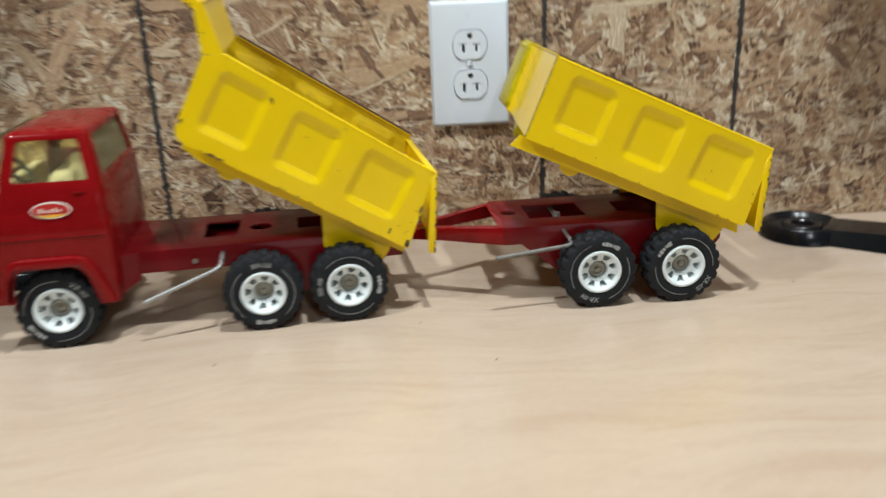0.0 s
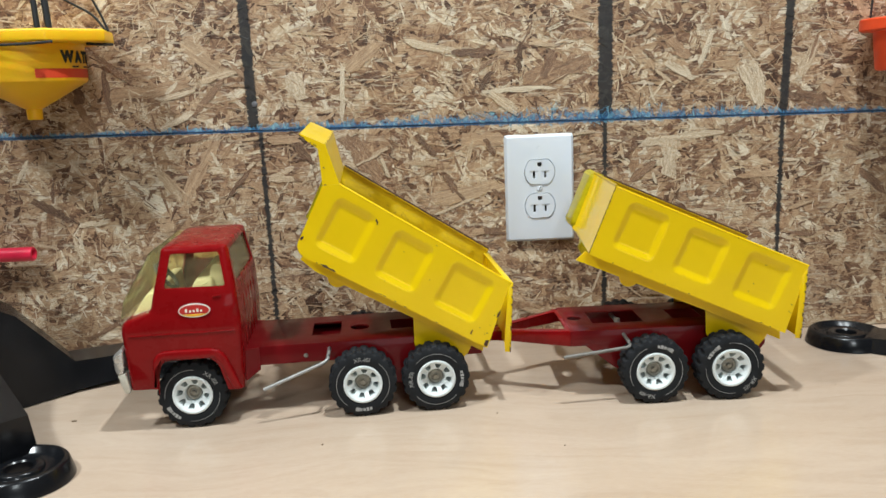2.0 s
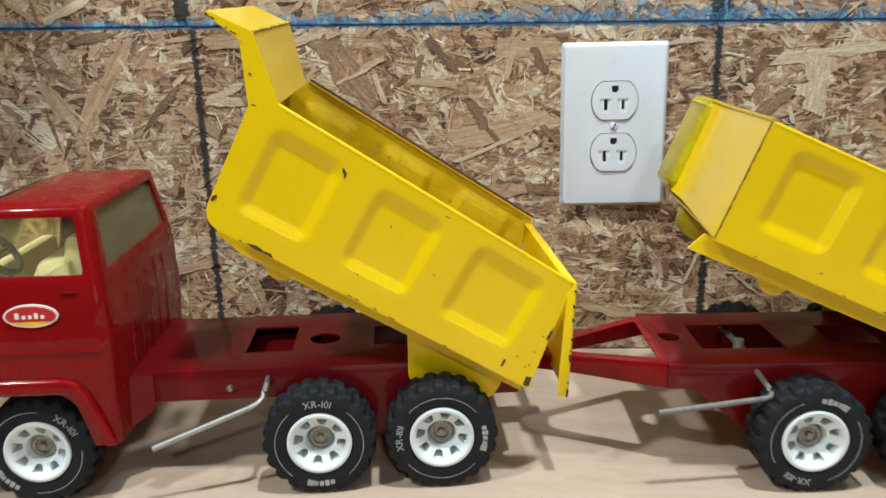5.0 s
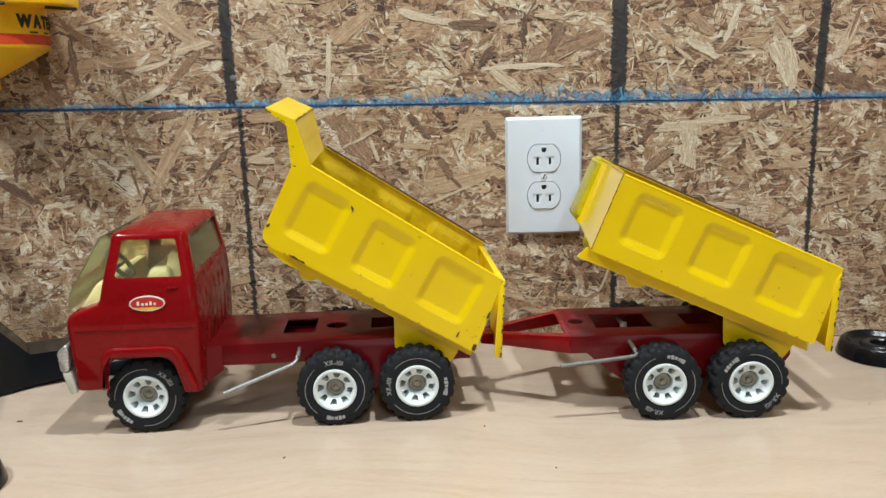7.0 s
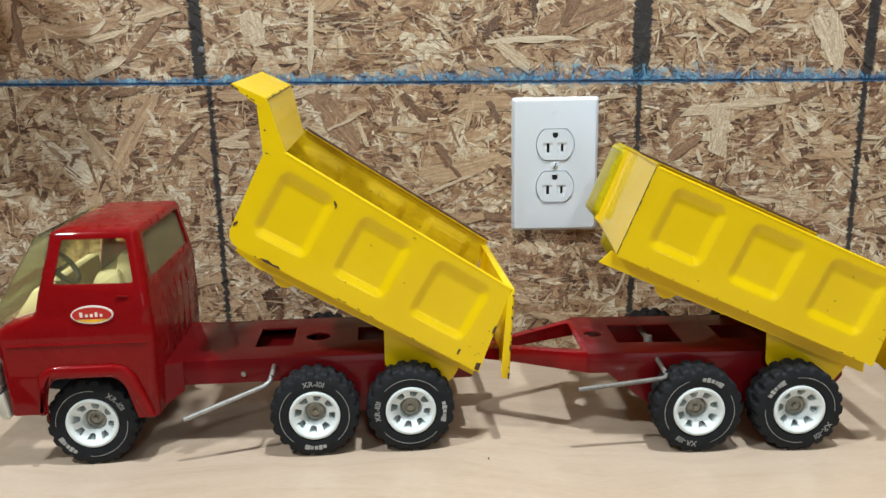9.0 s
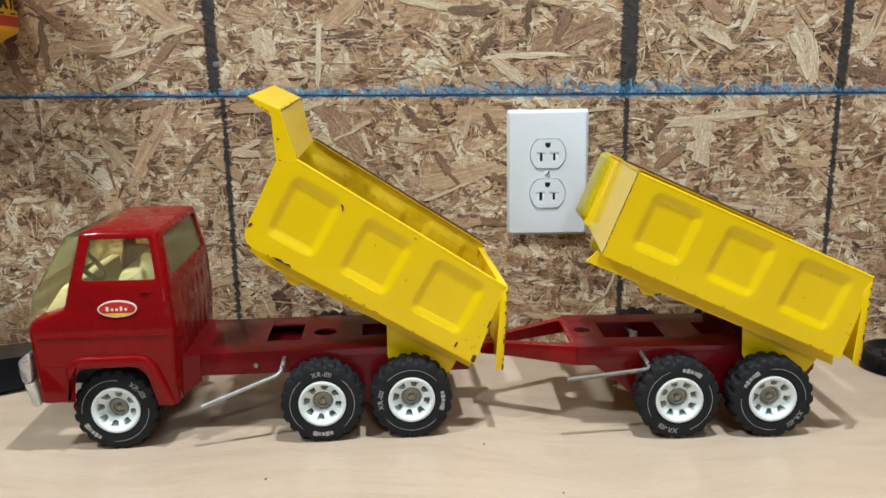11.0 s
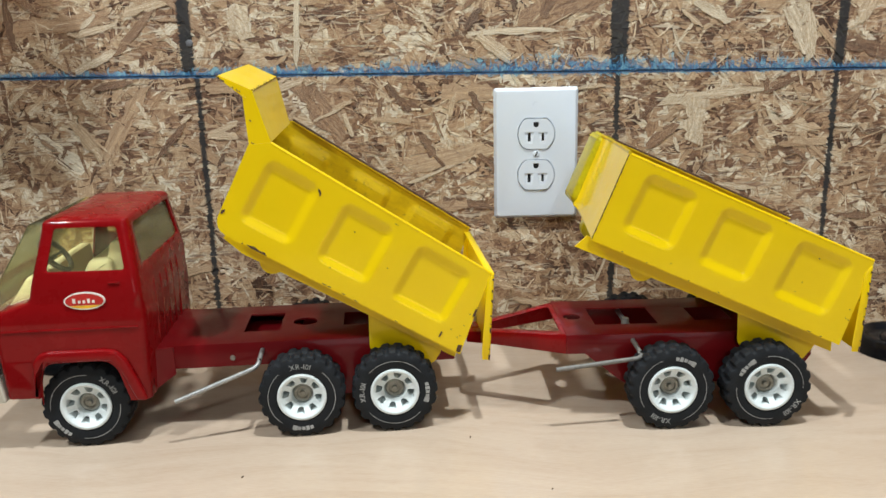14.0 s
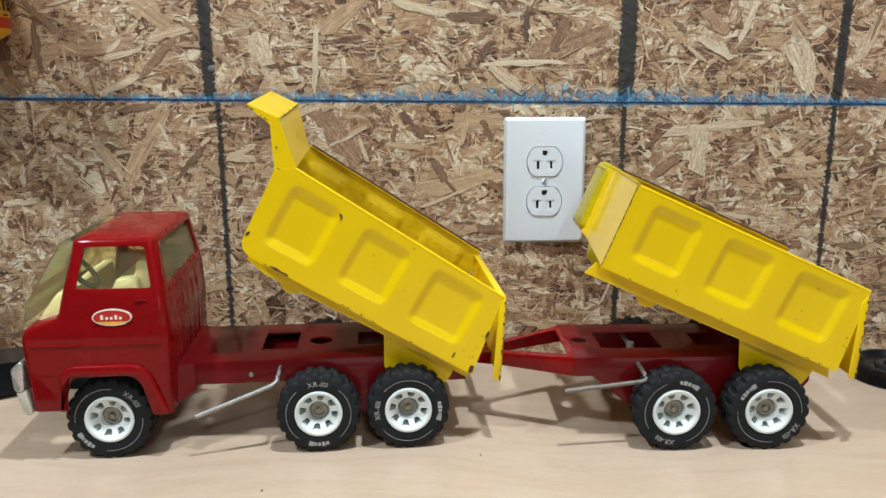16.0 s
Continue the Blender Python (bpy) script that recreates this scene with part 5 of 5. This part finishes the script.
def build_bucket():
    bucket = thing("hanging_bucket", pose(0.4320, -0.050, 0.2978), "orange-red plastic toy bucket with a rolled rim, hung on a wire", "toy bucket")
    bm = bmesh.new()
    lathe(bm, ((0.0001, 0.0), (0.0310, 0.0), (0.0330, 0.0020), (0.0370, 0.0410), (0.0490, 0.0415), (0.0505, 0.0430), (0.0505, 0.0530), (0.0485, 0.0545), (0.0350, 0.0540), (0.0330, 0.0500), (0.0300, 0.0040), (0.0001, 0.0030)), "z", 56)
    part("pail", bm, ORANGE, bucket, "orange-red pail")
    bm = bmesh.new()
    tube(bm, rounded([(-0.045, 0, 0.050), (-0.040, 0, 0.13), (0, 0, 0.22), (0.040, 0, 0.13), (0.045, 0, 0.050)], 0.06), 0.0012, 8)
    tube(bm, ((0, 0, 0.19), (0, 0, 1.31)), 0.0012, 8)
    part("bail_wire", bm, CORD, bucket)


build_bucket()

nail = bmesh.new()
lathe(nail, ((0.0001, -0.0024), (0.0022, -0.0023), (0.0031, -0.0019), (0.0033, -0.0013), (0.0033, 0.004)), "y", 24)
nail_ob = part("nail", nail, NAIL_GREY)
nail_ob.matrix_world = pose(-0.2805, 0, 0.2897)
tagged(nail_ob, "grey steel nail head driven into the strand board", "nail")
# crumbs on the bench
for x, y, l, turn in ((-0.434, -0.201, 0.0048, 4), (-0.186, -0.278, 0.0020, 60), (-0.031, -0.225, 0.0020, 80), (0.02, -0.30, 0.0012, 20), (0.30, -0.19, 0.0014, 50)):
    bm = bmesh.new()
    box(bm, -l / 2, l / 2, -l / 6, l / 6, 0.0001, 0.0010, 0.0002)
    ob = part("wood_crumb", bm, CRUMB)
    ob.matrix_world = pose(x, y, 0, 0, 0, turn)
    tagged(ob, "tiny dark wood crumb on the bench", "crumb", "crumbs on the bench")


# ---- strands pressed into the wall sheets ----
def strand_outline(rng, length, width):
    """An irregular flake, split along the grain, with slanted, torn ends."""
    n = 9
    xs = [-0.5 + i / n for i in range(n + 1)]
    bend = rng.gauss(0, 0.03)
    blunt = rng.random() < 0.55
    ends = [rng.uniform(0.55, 1.0) if blunt else rng.uniform(0.08, 0.6) for _ in range(2)]
    slant = [rng.gauss(0, 0.35) * min(1.0, 1.5 * width / length) for _ in range(2)]
    notch = [rng.choice((0, 0, 0, 0, 0.18)) for _ in range(2 * n + 2)]

    def edge(i, x, sign):
        wide = ends[0] if i == 0 else ends[1] if i == n else 0.5 + 0.5 * max(ends) if i in (1, n - 1) else 1.0
        lean = sign * (slant[0] * max(0.0, 1 - i / 3) + slant[1] * max(0.0, 1 - (n - i) / 3))
        half = 0.5 - 0.16 * rng.random() - notch[i + (n + 1 if sign < 0 else 0)]
        return length * (x + lean * 0.5 + rng.uniform(-0.025, 0.025)), width * sign * half * wide + length * bend * (0.25 - x * x)
    return [edge(i, x, 1) for i, x in enumerate(xs)] + [edge(i, x, -1) for i, x in enumerate(xs)][::-1]


def strand_list(rng, z0, z1, count, fine):
    """Length, width, place and turn of pressed strands, the larger ones deeper."""
    todo = []
    for _ in range(count):
        kind = rng.random()
        if fine:
            length, width = rng.uniform(0.004, 0.020), rng.uniform(0.0005, 0.0026)
            if kind < 0.12:
                length, width = length * 1.6, width * 2.0
        elif kind < 0.22:
            length, width = rng.uniform(0.040, 0.090), rng.uniform(0.014, 0.034)
        else:
            length, width = rng.uniform(0.010, 0.042), rng.uniform(0.004, 0.017)
        turn = rng.gauss(0, 0.8) if rng.random() < 0.5 else rng.uniform(-1.6, 1.6)
        x, z = rng.uniform(-0.70, 0.60), rng.uniform(z0, z1)
        if fine and noise.noise(Vector((x * 24, count * 0.01, z * 34))) < rng.uniform(-0.55, 0.25):
            continue
        todo.append((length * width * math.exp(rng.gauss(0, 1.0)), length, width, x, z, turn))
    return sorted(todo, reverse=True)


def strand_field(sheet_ob, z0, z1, count, seed, upper, layer_at, label, tone=0.5, spread=1.0, fine=False):
    """One layer of strands; tone and spread set how pale and how mixed they are."""
    rng = random.Random(seed)
    verts, faces, uvs = [], [], []
    for k, (_, length, width, cx, cz, turn) in enumerate(strand_list(rng, z0, z1, count, fine)):
        depth = layer_at + 0.0006 * (k / count) + rng.uniform(0, 0.0002)
        c, s = math.cos(turn), math.sin(turn)
        tilt, roll = rng.uniform(-0.00028, 0.00028), rng.uniform(-0.0002, 0.0002)
        start = len(verts)
        shape = strand_outline(rng, length, width)
        du, dv = rng.random() * 3, rng.random() * 3
        for u, v in shape:
            x, z = cx + u * c - v * s, cz + u * s + v * c
            y = -(depth + tilt * 2 * u / length + roll * 2 * v / width)
            line = joint_at(x)
            z = max(z, line + 0.0003) if upper else min(z, line - 0.0003)
            verts.append((x, min(y, -0.0001), max(z, 0.0005)))
            uvs.append((u + du, v + dv))
        n = len(shape)
        for i in range(n // 2 - 1):
            faces.append((start + i, start + i + 1, start + n - 2 - i, start + n - 1 - i))
    me = bpy.data.meshes.new("strands")
    me.from_pydata(verts, [], faces)
    layer = me.uv_layers.new(name="UVMap")
    index = np.zeros(len(me.loops), dtype=np.int32)
    me.loops.foreach_get("vertex_index", index)
    layer.data.foreach_set("uv", np.array(uvs, dtype=np.float32)[index].ravel())
    me.materials.append(OSB_STRAND)
    ob = new("strands", me)
    ob.parent = sheet_ob
    ob.color = (tone, tone, tone, spread)
    return tagged(ob, label, "", "", "stuff")


for sheet_ob, z0, z1, more, seed, upper in ((sheet_low, 0.0, 0.262, 1.0, 3, False), (sheet_high, 0.255, 0.47, 0.84, 4, True)):
    strand_field(sheet_ob, z0, z1, int(6200 * more), seed, upper, 0.0002, "pressed wood flakes of mixed tan and brown")
    strand_field(sheet_ob, z0, z1, int(4600 * more), seed + 10, upper, 0.0006, "thin dark slivers and cracks between the flakes", 0.10, 0.35, True)
    strand_field(sheet_ob, z0, z1, int(6600 * more), seed + 20, upper, 0.0008, "thin pale slivers pressed into the board", 0.95, 0.50, True)


def strand_piece(rng):
    """One unit strand, a metre long and wide, to be scaled."""
    shape = [(u, 4 * v) for u, v in strand_outline(rng, 1.0, 0.25)]
    n = len(shape)
    me = bpy.data.meshes.new("strand")
    me.from_pydata([(u, 0.0, v) for u, v in shape], [], [(i, i + 1, n - 2 - i, n - 1 - i) for i in range(n // 2 - 1)])
    layer = me.uv_layers.new(name="UVMap")
    for loop in me.loops:
        u, v = shape[loop.vertex_index]
        layer.data[loop.index].uv = (u * 0.06, v * 0.012)
    me.materials.append(OSB_STRAND)
    return me


STRAND_SHAPES = [strand_piece(random.Random(40 + i)) for i in range(16)]


def lay_strand(x, z, length, width, turn, depth, mesh, tone=None):
    ob = new("strand", mesh)
    upper = z > joint_at(x)
    reach = 0.5 * (abs(length * math.sin(turn)) + abs(width * math.cos(turn)))
    z = max(z, joint_at(x) + reach + 0.001) if upper else min(z, joint_at(x) - reach - 0.001)
    ob.parent = sheet_high if upper else sheet_low
    ob.matrix_basis = Matrix.LocRotScale((x, -depth, z), Euler((0, -turn, 0)), (length, 1, width))
    if tone is not None:
        ob.color = (tone, tone, tone, 0.0)


# the most striking strands: place, length, width, turn and tone
STRIKING_HIGH_LEFT = (
    (-0.479, 0.315, 0.035, 0.0150, -83, 0.12),
    (-0.436, 0.335, 0.051, 0.0095, -43, 0.30),
    (-0.334, 0.341, 0.063, 0.0231, -40, 0.66),
    (-0.156, 0.337, 0.049, 0.0177, 37, 0.64),
    (-0.077, 0.344, 0.058, 0.0095, -13, 0.90),
    (-0.018, 0.306, 0.023, 0.0095, 56, 0.10),
    (-0.181, 0.297, 0.063, 0.0066, 86, 0.95),
    (-0.400, 0.310, 0.093, 0.0175, 6, 0.50),
    (-0.328, 0.304, 0.068, 0.0091, 48, 0.30),
    (-0.232, 0.308, 0.033, 0.0253, -67, 0.90))
STRIKING_HIGH_RIGHT = (
    (0.001, 0.280, 0.037, 0.0123, -37, 0.86),
    (0.290, 0.287, 0.049, 0.0150, -79, 0.90),
    (0.344, 0.314, 0.044, 0.0150, 68, 0.85),
    (0.199, 0.332, 0.031, 0.0150, -40, 0.45),
    (0.018, 0.294, 0.079, 0.0071, 2, 0.97),
    (0.020, 0.329, 0.034, 0.0082, 85, 0.04),
    (0.062, 0.313, 0.082, 0.0301, 18, 0.36),
    (0.347, 0.274, 0.052, 0.0197, -18, 0.18),
    (0.229, 0.330, 0.041, 0.0071, 68, 0.97),
    (0.281, 0.290, 0.047, 0.0164, -62, 0.93))
STRIKING_LOW_LEFT = (
    (-0.283, 0.2445, 0.0075, 0.0070, 30, 0.02),
    (-0.137, 0.212, 0.023, 0.0054, -71, 0.88),
    (-0.260, 0.181, 0.015, 0.0049, 57, 0.08),
    (-0.257, 0.204, 0.028, 0.0086, -1, 0.84),
    (-0.252, 0.249, 0.036, 0.0129, -1, 0.60),
    (-0.162, 0.226, 0.068, 0.0263, -50, 0.38),
    (-0.350, 0.215, 0.080, 0.0180, 58, 0.58),
    (-0.386, 0.202, 0.044, 0.0150, -52, 0.76))
STRIKING_LOW_RIGHT = (
    (-0.025, 0.240, 0.047, 0.0194, -1, 0.62),
    (-0.016, 0.231, 0.021, 0.0076, -62, 0.16),
    (-0.089, 0.236, 0.033, 0.0081, -49, 0.14),
    (-0.063, 0.191, 0.023, 0.0097, -61, 0.22),
    (-0.095, 0.215, 0.034, 0.0065, -6, 0.74),
    (-0.027, 0.135, 0.049, 0.0108, -8, 0.20),
    (-0.061, 0.163, 0.044, 0.0038, 22, 0.90),
    (0.191, 0.209, 0.041, 0.0230, 85, 0.90),
    (0.203, 0.234, 0.088, 0.0132, 6, 0.90),
    (-0.045, 0.179, 0.077, 0.0186, 12, 0.70))
for x, z, length, width, turn, tone in (*STRIKING_HIGH_LEFT, *STRIKING_HIGH_RIGHT, *STRIKING_LOW_LEFT, *STRIKING_LOW_RIGHT):
    lay_strand(x, z, length, width, radians(turn), 0.00160 - 1.5 * max(0.0, 0.0004 - 0.0004 * 0.0004 / (length * width)), STRAND_SHAPES[int(1000 * abs(x)) % 16], tone)
rng = random.Random(77)
for i in range(280):
    big = rng.random() < 0.14
    lay_strand(rng.uniform(-0.60, 0.50), rng.uniform(0.02, 0.42), rng.uniform(0.030, 0.060) if big else rng.uniform(0.010, 0.032), rng.uniform(0.006, 0.013) if big else rng.uniform(0.0016, 0.006),
               rng.gauss(0, 0.9), 0.00140 + 0.00025 * rng.random(), STRAND_SHAPES[i % 16])
